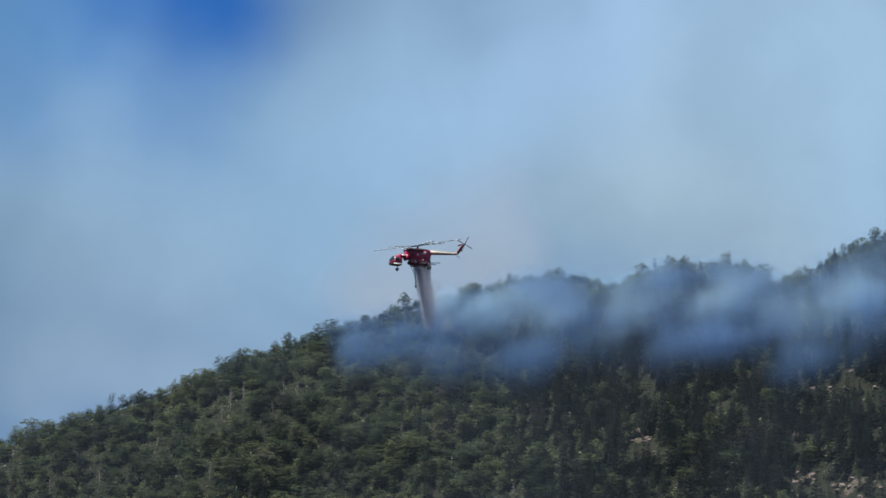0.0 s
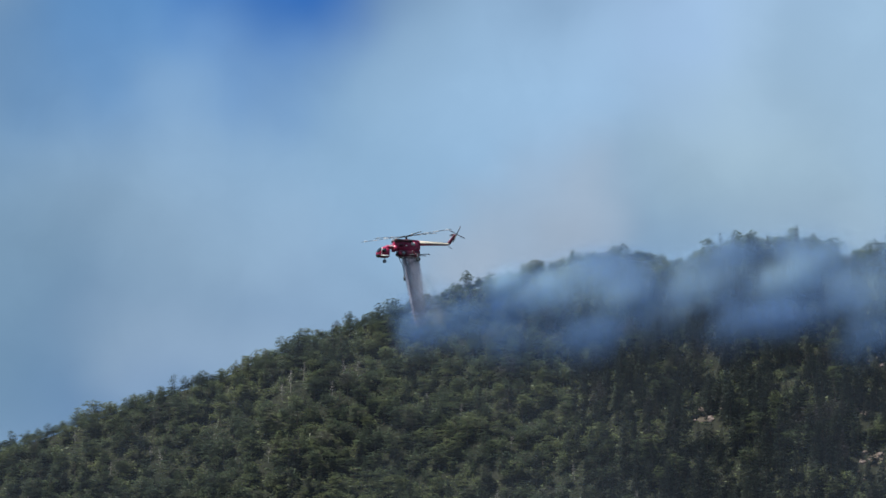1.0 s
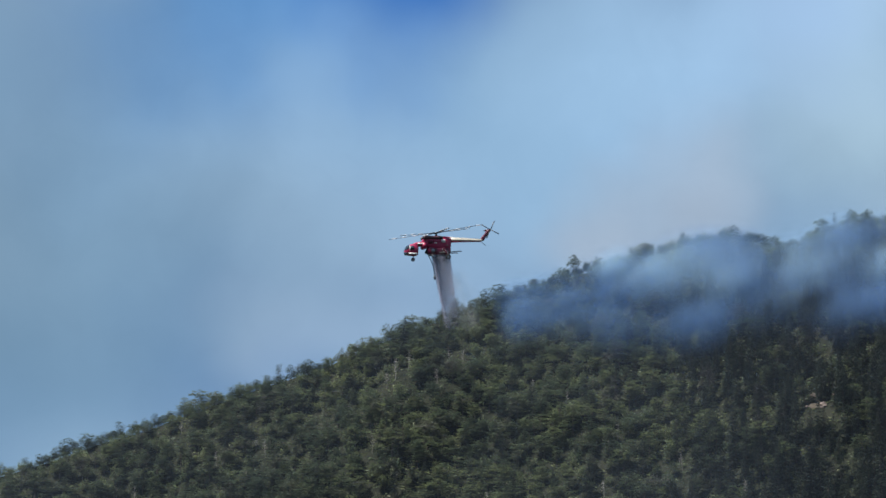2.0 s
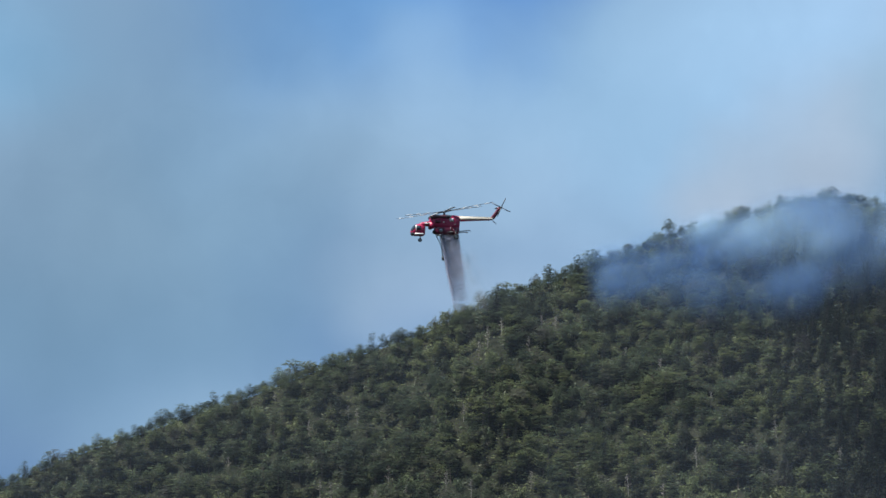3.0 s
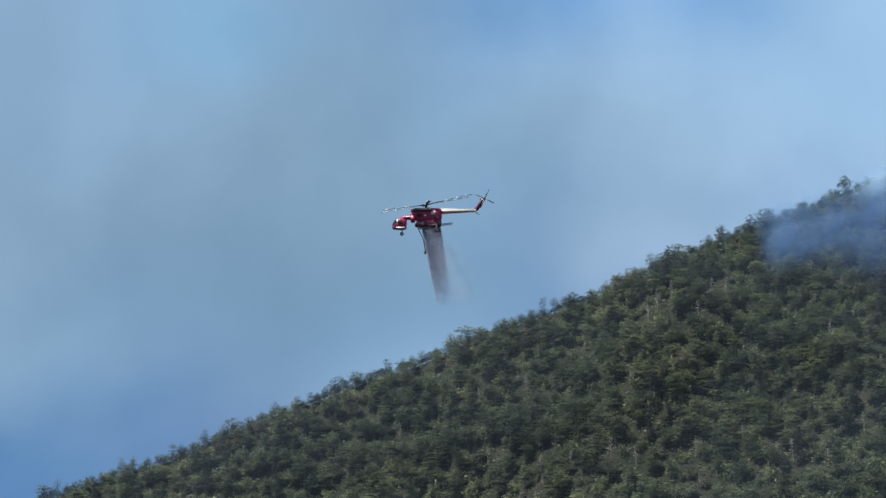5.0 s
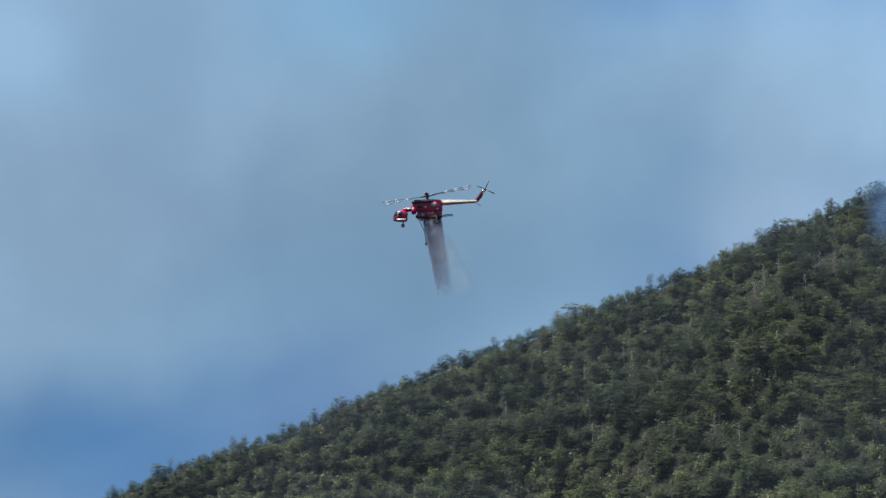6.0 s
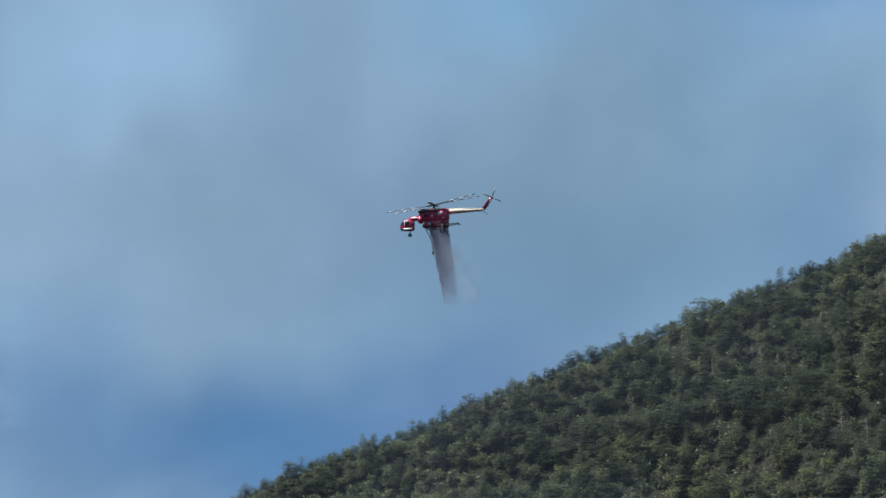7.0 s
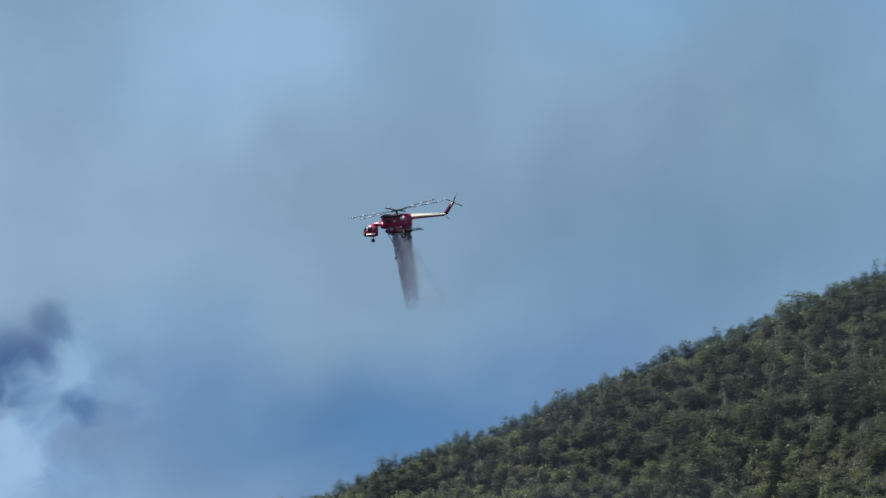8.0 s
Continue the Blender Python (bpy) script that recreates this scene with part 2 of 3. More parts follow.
def make_ground():
    azs = np.concatenate([np.linspace(-math.pi, -0.62, 40, endpoint=False), np.linspace(-0.62, 1.0, 330, endpoint=False), np.linspace(1.0, math.pi, 40, endpoint=False)])
    rs = np.concatenate([[1.0, 60, 200, 400, 600, 800], np.arange(900, 2000, 9.0), np.linspace(2010, 3000, 40), np.linspace(3100, 4700, 8)])
    a, r = np.meshgrid(azs, rs)
    v = np.stack([r * np.sin(a), r * np.cos(a), land(a, r)], -1).reshape(-1, 3)
    na, nr = len(azs), len(rs)
    i, j = np.meshgrid(np.arange(nr - 1), np.arange(na), indexing="ij")
    j2 = (j + 1) % na
    f = np.stack([i * na + j, (i + 1) * na + j, (i + 1) * na + j2, i * na + j2], -1).reshape(-1, 4)
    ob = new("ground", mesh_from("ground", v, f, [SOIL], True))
    tagged(ob, "steep wooded hillside of brown soil rising from flat land", "ground", kind="structure")
    return ob


make_ground()


# ---- trees ----
def tube(points, radii, sides=4):
    """A tapered, bent stem as arrays."""
    v, f = [], []
    for (p, r) in zip(points, radii):
        for s in range(sides):
            t = 2 * math.pi * s / sides
            v.append((p[0] + r * math.cos(t), p[1] + r * math.sin(t), p[2]))
    for k in range(len(points) - 1):
        for s in range(sides):
            a, b = k * sides + s, k * sides + (s + 1) % sides
            f += [(a, b, b + sides), (a, b + sides, a + sides)]
    return v, f


def branch(p, q, r, v, f):
    """A three-sided limb from p to q, added to v and f."""
    p, q = np.array(p), np.array(q)
    d = (q - p) / np.linalg.norm(q - p)
    s = np.cross(d, (0.3, 0.2, 0.9))
    s /= np.linalg.norm(s)
    u = np.cross(d, s)
    b = len(v)
    for c, rr in ((p, r), (q, r * 0.3)):
        for k in range(3):
            t = 2 * math.pi * k / 3
            v.append(tuple(c + rr * (math.cos(t) * s + math.sin(t) * u)))
    for k in range(3):
        m = (k + 1) % 3
        f += [(b + k, b + m, b + 3 + m), (b + k, b + 3 + m, b + 3 + k)]


def tree_arrays(rng, h, w, style):
    """Trunk and crown of one tree: 'pine' has flat pads of needles in open tiers, 'spire' drooping tiers to a narrow top, 'round' a broad leafy head."""
    lean = rng.normal(0, 0.06, 2) * h
    stem = lambda t: np.array([lean[0] * t * t + 0.25 * math.sin(5 * t + h), lean[1] * t * t, h * t])
    pts = [tuple(stem(t) * np.array([1, 1, 0.95]) - np.array([0, 0, 1.5 if t == 0 else 0])) for t in (0, 0.3, 0.6, 1)]
    tv, tf = tube(pts, (0.020 * h, 0.014 * h, 0.009 * h, 0.04))
    cv = []

    def pad(c, size, thin, droop, count, tilt, leaf):
        """One spray of leaf clumps round c, wider than it is thick."""
        a = rng.random(count) * 2 * math.pi
        d = np.sqrt(rng.random(count)) * (0.75 + 0.35 * np.sin(a * 3 + c[2]) ** 2)
        n = np.stack([d * np.cos(a), d * np.sin(a), rng.normal(0, thin, count) - droop * d * d], 1)
        p = c + n * size
        turn = a + rng.normal(0, 0.7, count)
        out = np.stack([np.cos(turn), np.sin(turn), rng.normal(0.05 - droop * 0.6, tilt, count)], 1)
        side = np.stack([-np.sin(turn), np.cos(turn), rng.normal(0, tilt, count)], 1)
        s = leaf * (0.6 + 0.7 * rng.random((count, 1)))
        cv.append(np.stack([p - out * s * 0.9 + side * s * 0.5, p - out * s * 0.9 - side * s * 0.5, p + out * s * 1.5], 1).reshape(-1, 3))

    if style == "round":
        for k in range(15):
            t = 0.22 + 0.74 * (k + rng.random() * 0.6) / 15
            reach = w * 0.42 * math.sqrt(max(0.05, 1 - (2 * t - 1.1) ** 2))
            turn, d = k * 2.4 + rng.random() * 1.2, reach * (0.35 + 0.65 * rng.random())
            c = stem(t) + np.array([d * math.cos(turn), d * math.sin(turn), 0])
            if k % 4 == 0:
                branch(stem(t - 0.05), c, 0.011 * h, tv, tf)
            pad(c, w * (0.15 + 0.08 * rng.random()), 0.40, 0.35, 26, 0.45, 0.75)
    else:
        low, tiers = (0.30, 8) if style == "pine" else (0.10, 14)
        for k in range(tiers):
            t = low + (0.97 - low) * (k + rng.normal(0, 0.16)) / (tiers - 1)
            f = min(1.0, max(0.0, (t - low) / (1 - low)))
            if style == "pine":
                reach = w * 0.5 * math.sqrt(max(0.06, 1 - ((f - 0.35) / 0.72) ** 2)) * (0.75 + 0.4 * rng.random())
                pads = 4 if f < 0.75 else 3 if f < 0.92 else 1
            else:
                reach = w * 0.5 * (1.04 - f) ** 0.85 * (0.85 + 0.3 * rng.random())
                pads = 5 if f < 0.6 else 4 if f < 0.85 else 2
            first = rng.random() * 6.28
            for j in range(pads):
                turn = first + 2 * math.pi * (j + 0.5 * rng.random()) / pads
                d = 0.0 if pads == 1 else reach * (0.38 + 0.34 * rng.random())
                c = stem(t) + np.array([d * math.cos(turn), d * math.sin(turn), rng.normal(0, 0.018) * h + (-0.18 * d if style == "spire" else 0.10 * d)])
                if j < 2 and style == "pine" and pads > 1:
                    branch(stem(t - 0.03), c, 0.006 * h, tv, tf)
                size = max(1.0, reach * (0.40 + 0.20 * rng.random()))
                pad(c, size, 0.09, 0.12 if style == "pine" else 0.40, 19 if style == "pine" else 14, 0.14, 0.20 * size + (0.35 if style == "pine" else 0.60))
    cv = np.concatenate(cv)
    return np.array(tv), np.array(tf), cv, np.arange(len(cv)).reshape(-1, 3)


rng = np.random.default_rng(7)
KINDS = [("pine", 24.0, 17.0), ("pine", 21.0, 20.0), ("pine", 27.0, 16.0), ("spire", 34.0, 15.0), ("pine", 18.5, 17.0), ("round", 14.0, 16.0), ("round", 11.0, 14.0), ("pine", 22.0, 21.0)]
PROTOS = [tree_arrays(rng, h, w, s) for s, h, w in KINDS]


CLEARINGS = [(1685, 656, 40, 24, 0.87), (2057, 555, 70, 26, 0.77), (2146, 576, 50, 26, 0.77), (1972, 654, 34, 22, 0.83), (1972, 740, 60, 30, 0.81), (2052, 757, 60, 26, 0.83), (2138, 731, 60, 40, 0.81)]  # bearing, height, half width, half height, how bare
DEAD = [(938, 588, 1.2), (962, 566, 1.05), (922, 604, 0.95), (1012, 596, 0.85), (690, 716, 0.9), (706, 726, 1.0), (620, 742, 0.8), (893, 716, 0.85),
        (1182, 618, 0.9), (760, 830, 0.9), (660, 858, 1.0), (736, 868, 0.85), (790, 862, 0.9), (905, 850, 0.9), (1240, 640, 0.9), (1060, 560, 0.9),
        (1328, 700, 0.9), (1440, 752, 0.8), (480, 806, 0.8), (1090, 822, 0.9), (1180, 850, 1.0), (1240, 862, 0.9), (560, 690, 0.75), (1545, 806, 0.9),
        (1035, 560, 0.9), (640, 850, 0.9), (860, 842, 1.0), (1010, 838, 0.9), (1300, 800, 0.9)]  # dead trees: bearing, height, size


def spot(az, r):
    return np.array([r * math.sin(az), r * math.cos(az), float(land(np.array([az]), np.array([r]))[0])])


def make_forest():
    """The wood below the crest: stems and crowns of the many trees that nobody could count."""
    rows = {"pine": ([], [], PINE), "fir": ([], [], SHADE_TONED_FIR), "broad": ([], [], BROAD), "stem": ([], [], BARK)}
    count = {k: 0 for k in rows}
    step = 10.6
    for r in np.arange(1230, D + 12, step):
        for az in np.arange(-0.37, 0.56, step / r):
            a, q = az + rng.normal(0, 0.30) * step / r, r + rng.normal(0, 0.30) * step
            x = a * 3200 + 784
            low = np.interp(x, [-300, 700, 900, 1500, 1700, 2600], [1060, 1040, 980, 960, 920, 930])
            p = spot(a, q)
            el = math.degrees(math.atan2(p[2] + 12 - BASE, q))
            py = (12 - el) / 57.2958 * 3200 + 441
            if py > low or p[2] < 20 or q > D + 6:
                continue
            gap = math.sin(p[0] / 29 + 2) * math.sin(p[2] / 21 + p[0] / 60)
            bare = bare_at(x, py)
            if any(abs(x - dx) < 11 and -16 < py - dy + 8 < 24 for dx, dy, _ in DEAD):
                bare = 0.85
            if rng.random() < bare:
                continue
            mix = np.array([0.17, 0.17, 0.12, 0.08, 0.14, 0.10, 0.06, 0.13])
            # firs take over to the right; their darkened colour stands for smoke shade
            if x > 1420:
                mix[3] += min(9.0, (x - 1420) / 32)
            if py > 945 - 0.077 * x:
                mix[5:7] += 0.45
            if q > D - 40:
                mix[3] = 0.0
            k = int(rng.choice([0, 1, 2, 3, 4, 5, 6, 7], p=mix / mix.sum()))
            s = (0.52 + 0.50 * rng.random() ** 1.2 + 0.12 * gap) * (1 - 0.35 * bare) * (0.58 if q > D - 25 else 1.0)
            t = rng.random() * 2 * math.pi
            m = np.array([[math.cos(t), -math.sin(t), 0], [math.sin(t), math.cos(t), 0], [0, 0, 0.9 + 0.3 * rng.random()]]) * s
            tv, tf, cv, cf = PROTOS[k]
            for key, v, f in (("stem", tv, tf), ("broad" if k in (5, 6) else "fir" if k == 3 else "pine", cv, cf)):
                vs, fs, _ = rows[key]
                vs.append(v @ m.T + p)
                fs.append(f + count[key])
                count[key] += len(v)
    for az in np.arange(-0.37, 0.54, 2.7 / D):  # low bushes close the crest
        p = spot(az + rng.normal(0, 0.4) / D, D - 9 + 11 * rng.random())
        s, t = 0.30 + 0.2 * rng.random(), rng.random() * 6.28
        m = np.array([[math.cos(t), -math.sin(t), 0], [math.sin(t), math.cos(t), 0], [0, 0, 1]]) * s
        tv, tf, cv, cf = PROTOS[6 if rng.random() < 0.5 else 4]
        rows["broad"][0].append(cv @ m.T + p - np.array([0, 0, 0.8]))
        rows["broad"][1].append(cf + count["broad"])
        count["broad"] += len(cv)
    for key, name, label in (("pine", "pine_canopy", "dense olive-green pine crowns covering the steep hillside"), ("fir", "shade_toned_firs", "dark green pointed conifer crowns, smoke shade put into their colour"), ("broad", "shrub_canopy", "yellowish green rounded broadleaf crowns between the pines"), ("stem", "forest_stems", "thin brown trunks and limbs under the canopy")):
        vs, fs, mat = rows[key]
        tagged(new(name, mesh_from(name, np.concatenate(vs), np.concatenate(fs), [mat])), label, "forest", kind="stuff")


def make_undergrowth():
    """Low scrub that covers the soil between the trunks."""
    g = np.random.default_rng(3)
    total = 150000
    az, r = -0.36 + 0.92 * g.random(total), 1235 + (D + 2 - 1235) * g.random(total)
    x, z = az * 3200 + 784, land(az, r)
    py = 441 + (radians(12) - np.arctan2(z - BASE, r)) * 3200
    bare = np.zeros(total)
    for cx, cy, rx, ry, k in CLEARINGS:
        bare = np.maximum(bare, k * np.clip(1.3 - ((x - cx) / rx) ** 2 - ((py - cy - 12) / ry) ** 2, 0, 1))
    keep = (py < np.interp(x, [-300, 700, 900, 1500, 1700, 2600], [1075, 1055, 995, 975, 935, 945])) & (z > 18) & (g.random(total) > bare)
    az, r, z = az[keep], r[keep], z[keep]
    c = np.stack([r * np.sin(az), r * np.cos(az), z + 0.3 + 1.6 * g.random(len(r))], -1)
    v = (c[:, None, :] + g.normal(0, 1.0, (len(r), 3, 3)) * np.array([1.2, 1.2, 0.55])).reshape(-1, 3)
    tagged(new("undergrowth", mesh_from("undergrowth", v, np.arange(len(v)).reshape(-1, 3), [BROAD])), "low green scrub on the soil between the trunks", "undergrowth", kind="stuff")


def bare_at(x, y):
    """How bare the slope is, by bearing and height: the rocky clearing below the smoke."""
    b = 0.0
    for cx, cy, rx, ry, s in CLEARINGS:
        b = max(b, s * max(0.0, 1.2 - ((x - cx) / rx) ** 2 - ((y - cy) / ry) ** 2))
    return min(b, 0.97)


make_forest()
make_undergrowth()


def part(name, me, parent, label=""):
    ob = new(name, me)
    ob.parent = parent
    return tagged(ob, label)


def make_pine(k):
    tv, tf, cv, cf = PROTOS[k]
    root = new("broadleaf_tree" if KINDS[k][0] == "round" else "pine_tree")
    part("trunk", mesh_from("trunk", tv, tf, [BARK]), root)
    leafy = KINDS[k][0] == "round"
    part("crown", mesh_from("crown", cv, cf, [BROAD if leafy else SHADE_TONED_FIR if KINDS[k][0] == "spire" else PINE]), root)
    return tagged(root, "low rounded green broadleaf tree on the hill's crest" if leafy else "dark green pine with layered needle pads on the crest", "tree", "trees along the crest")


def make_crest():
    """Single trees along the skyline, most of them low, a few standing out."""
    first = {}
    spots = []
    x = -330.0
    while x < 2420:
        spots.append((x, rng.choice(8, p=[0.14, 0.18, 0.08, 0.0, 0.24, 0.10, 0.08, 0.18]), 0.40 + 0.36 * rng.random() ** 1.6))
        x += 13 + 13 * rng.random()
    x = -330.0
    while x < 2420:
        spots.append((x, rng.choice([5, 6]), 0.42 + 0.25 * rng.random()))
        x += 24 + 12 * rng.random()
    for x, s in ((590, 1.15), (566, 0.75), (365, 0.95), (350, 0.7), (180, 0.95), (1128, 1.15), (1050, 1.0), (1268, 1.05), (970, 0.9), (-140, 0.9), (400, 0.85), (1395, 0.95), (1720, 1.0), (1770, 1.05), (1800, 0.95), (1945, 1.1), (2155, 1.15), (2215, 1.05), (2290, 1.15)):
        spots.append((x, rng.choice([0, 1, 7]), s * 0.92))
    for x, k, s in spots:
        k = int(k)
        p = spot((x - 784) / 3200, D + rng.normal(-3, 3)) - np.array([0, 0, 0.16 * s * KINDS[int(k)][1]])
        m = Matrix.Translation(p) @ Matrix.Rotation(rng.random() * 6.28, 4, "Z")
        if k not in first:
            ob = first[k] = make_pine(k)
            ob.matrix_basis = m
        else:
            ob = copy_thing(first[k], m)
        ob.scale = (s, s, s * 1.05)


make_crest()

def on_slope(x, y):
    """The place on the hillside at a bearing and a height of the plan (the same units as SKYLINE)."""
    az = (x - 784) / 3200
    rs = np.arange(1200.0, D, 2.0)
    els = np.arctan2(land(np.full_like(rs, az), rs) - BASE, rs)
    want = radians(12) + (441 - y) / 3200
    i = int(np.argmin(np.abs(els - want)))
    return spot(az, rs[i])


# ---- dead trees ----
def make_dead_tree(h):
    v, f = tube([(0, 0, -1.5), (0.15, 0.05, h * 0.35), (-0.1, 0.1, h * 0.7), (0.2, 0, h)], (0.24, 0.19, 0.12, 0.03))
    root = new("dead_tree")
    part("trunk", mesh_from("trunk", v, f, [DEADWOOD]), root)
    v, f = [], []
    for k in range(22):
        t = 0.35 + 0.6 * (k + rng.random()) / 22
        turn, reach = k * 2.39, h * 0.30 * (1.15 - t) * (0.6 + 0.7 * rng.random())
        a = np.array((0.0, 0.0, h * t))
        b = a + np.array((reach * math.cos(turn), reach * math.sin(turn), reach * (0.35 + 0.5 * rng.random())))
        branch(a, b, 0.13, v, f)
        for e in range(2):
            c = a + (b - a) * (0.5 + 0.25 * e)
            branch(c, c + np.array((rng.normal(0, 0.5), rng.normal(0, 0.5), 0.8)) * reach * 0.35, 0.07, v, f)
    part("branches", mesh_from("branches", v, f, [DEADWOOD]), root, "bare twisted grey branches")
    return tagged(root, "bare grey dead tree standing among green pines", "tree", "dead trees on the slope")


def make_dead_trees():
    first = None
    for x, y, s in DEAD:
        p = on_slope(x, y + 14)
        m = Matrix.Translation(p) @ Matrix.Rotation(rng.random() * 6.28, 4, "Z") @ Matrix.Rotation(rng.normal(0, 0.06), 4, "X")
        if first is None:
            ob = first = make_dead_tree(17.0)
            ob.matrix_basis = m
        else:
            ob = copy_thing(first, m)
        ob.scale = (s, s, s)


make_dead_trees()


# ---- rocks of the clearing ----
def make_rock(seed):
    bm = bmesh.new()
    bmesh.ops.create_icosphere(bm, subdivisions=3, radius=1.0)
    for v in bm.verts:
        c = v.co.copy()
        k = 1 + 0.35 * noise.noise(c * 1.3 + Vector((seed * 7.1, 0, 0))) + 0.14 * noise.noise(c * 3.7 + Vector((0, seed * 3.3, 0)))
        k -= 0.12 * max(0, noise.cell(c * 2.2 + Vector((seed, seed, 0))))
        v.co = Vector((c.x * k, c.y * k * 0.8, c.z * k * 0.62))
    me = bpy.data.meshes.new("boulder")
    bm.to_mesh(me)
    bm.free()
    me.materials.append(ROCK)
    return me


def make_rocks():
    shapes = [make_rock(i) for i in range(5)]
    for cx, cy, sx, sy, count, size in ((1685, 654, 26, 12, 10, 5.0), (1972, 652, 24, 16, 8, 5.0), (1972, 740, 44, 22, 14, 5.0), (2052, 755, 44, 18, 14, 5.0), (2138, 731, 44, 30, 14, 4.5), (2057, 555, 50, 18, 14, 3.6), (2146, 576, 36, 18, 8, 3.6), (2027, 482, 30, 30, 5, 2.6)):
        for _ in range(count):
            p = on_slope(cx + rng.normal(0, sx * 0.7), cy + rng.normal(0, sy * 0.7))
            s = 0.7 * size * (0.35 + 0.8 * rng.random() ** 1.5)
            ob = new("boulder", shapes[int(rng.integers(5))])
            ob.matrix_basis = Matrix.Translation(p + np.array((0, 0, s * 0.15))) @ Matrix.Rotation(rng.random() * 6.28, 4, "Z") @ Matrix.Rotation(-0.5, 4, "X")
            ob.scale = (s * (0.8 + 0.7 * rng.random()), s, s)
            tagged(ob, "weathered pinkish grey granite boulder on the bare slope", "rock", "boulders in the clearing")


make_rocks()


def make_scree():
    """Bare strips of weathered gravel between the boulders, lying on the slope."""
    for cx, cy, w, h in ((1685, 656, 18, 8), (1972, 742, 26, 11), (2052, 757, 26, 10), (2138, 733, 26, 16)):
        bm = bmesh.new()
        mid = on_slope(cx, cy)
        az0, r0 = math.atan2(mid[0], mid[1]), math.hypot(mid[0], mid[1])
        rings = []
        for k in range(5):
            ring = []
            for i in range(24):
                t = 2 * math.pi * i / 24
                q = (k + 0.15) / 4 * (1 + 0.35 * noise.noise(Vector((math.cos(t) * 1.5, math.sin(t) * 1.5, cx))))
                az, r = az0 + q * w * math.cos(t) / 3200, r0 + q * h * math.sin(t) * 0.62
                p = spot(az, r)
                ring.append(bm.verts.new((p[0], p[1], p[2] + (0.7 if k < 4 else -0.8) + 0.6 * noise.noise(Vector(p) * 0.2))))
            rings.append(ring)
        bm.faces.new(rings[0])
        for a, c in zip(rings, rings[1:]):
            for i in range(24):
                bm.faces.new((a[i], a[(i + 1) % 24], c[(i + 1) % 24], c[i]))
        bmesh.ops.recalc_face_normals(bm, faces=bm.faces)
        me = bpy.data.meshes.new("scree_patch")
        bm.to_mesh(me)
        bm.free()
        me.materials.append(DEBRIS)
        tagged(new("scree_patch", me), "bare pinkish brown gravel patch on the steep slope", "gravel", kind="stuff")


make_scree()


# ---- smoke over the burning wood ----
def smoke_material(name, tint, most, grain=0.035):
    """A puff of smoke: it scatters light to all sides and thins out from its middle to its rim in wisps."""
    mat, n, sh = material(name)
    tc = n.make("ShaderNodeTexCoord")
    rel = n.make("ShaderNodeVectorMath", {0: tc.outputs["UV"], 1: (0.5, 0.5, 0)}, operation="SUBTRACT").outputs[0]
    d = n.make("ShaderNodeVectorMath", {0: rel}, operation="LENGTH").outputs["Value"]
    at = n.make("ShaderNodeMapping", {"Vector": tc.outputs["Object"], "Rotation": (0, 0.6, 0), "Scale": (1.0, 1.0, 0.38)}).outputs[0]
    wisp = n.noise(at, grain, 5.0, 0.55, 0.7)
    body = n.step(n.math("MULTIPLY_ADD", n.math("SUBTRACT", wisp, 0.5), 0.62, d), -0.10, 0.50, 1.0, 0.0)
    rim = n.step(d, 0.18, 0.49, 1.0, 0.0)
    alpha = n.math("MULTIPLY", n.math("MULTIPLY", body, rim), most)
    smoke = n.make("ShaderNodeMixShader", {0: 0.5, 1: n.make("ShaderNodeBsdfDiffuse", {"Color": (*tint, 1)}).outputs[0], 2: n.make("ShaderNodeBsdfTranslucent", {"Color": (*tint, 1)}).outputs[0]})
    mixed = n.make("ShaderNodeMixShader", {0: alpha, 1: n.make("ShaderNodeBsdfTransparent").outputs[0], 2: smoke.outputs[0]})
    n.put(mat.node_tree.nodes["Material Output"].inputs[0], mixed.outputs[0])
    return mat


def slope_range(x, y):
    """How far the hillside lies along a bearing and height of the plan; the crest where the look goes over it."""
    az, el = (x - 784) / 3200, radians(12) + (441 - y) / 3200
    rs = np.arange(1150.0, D, 3.0)
    hit = land(np.full_like(rs, az), rs) + 10 > BASE + rs * math.tan(el)
    return float(rs[np.argmax(hit)]) if hit.any() else D


def puff(v, uv, f, mid, rx, rz, bulge, lean):
    """Adds one domed sheet of smoke round mid, leaning to the right as it rises."""
    k, base = 8, len(v)
    for j in range(k + 1):
        for i in range(k + 1):
            a, c = 2 * i / k - 1, 2 * j / k - 1
            dome = 1 - 0.5 * (a * a + c * c)
            v.append(mid + Vector((rx * a + lean * rz * c, -bulge * dome, rz * c + 0.06 * rx * a)))
            uv.append((i / k, j / k))
    f += [(base + j * (k + 1) + i, base + j * (k + 1) + i + 1, base + (j + 1) * (k + 1) + i + 1, base + (j + 1) * (k + 1) + i) for j in range(k) for i in range(k)]


def smoke_object(name, v, uv, f, mat, label):
    me = mesh_from(name, v, f, [mat], True)
    me.uv_layers.new(name="UVMap").data.foreach_set("uv", np.array(uv, np.float32)[np.array(f).ravel()].ravel())
    return tagged(new(name, me), label, "smoke", kind="stuff")


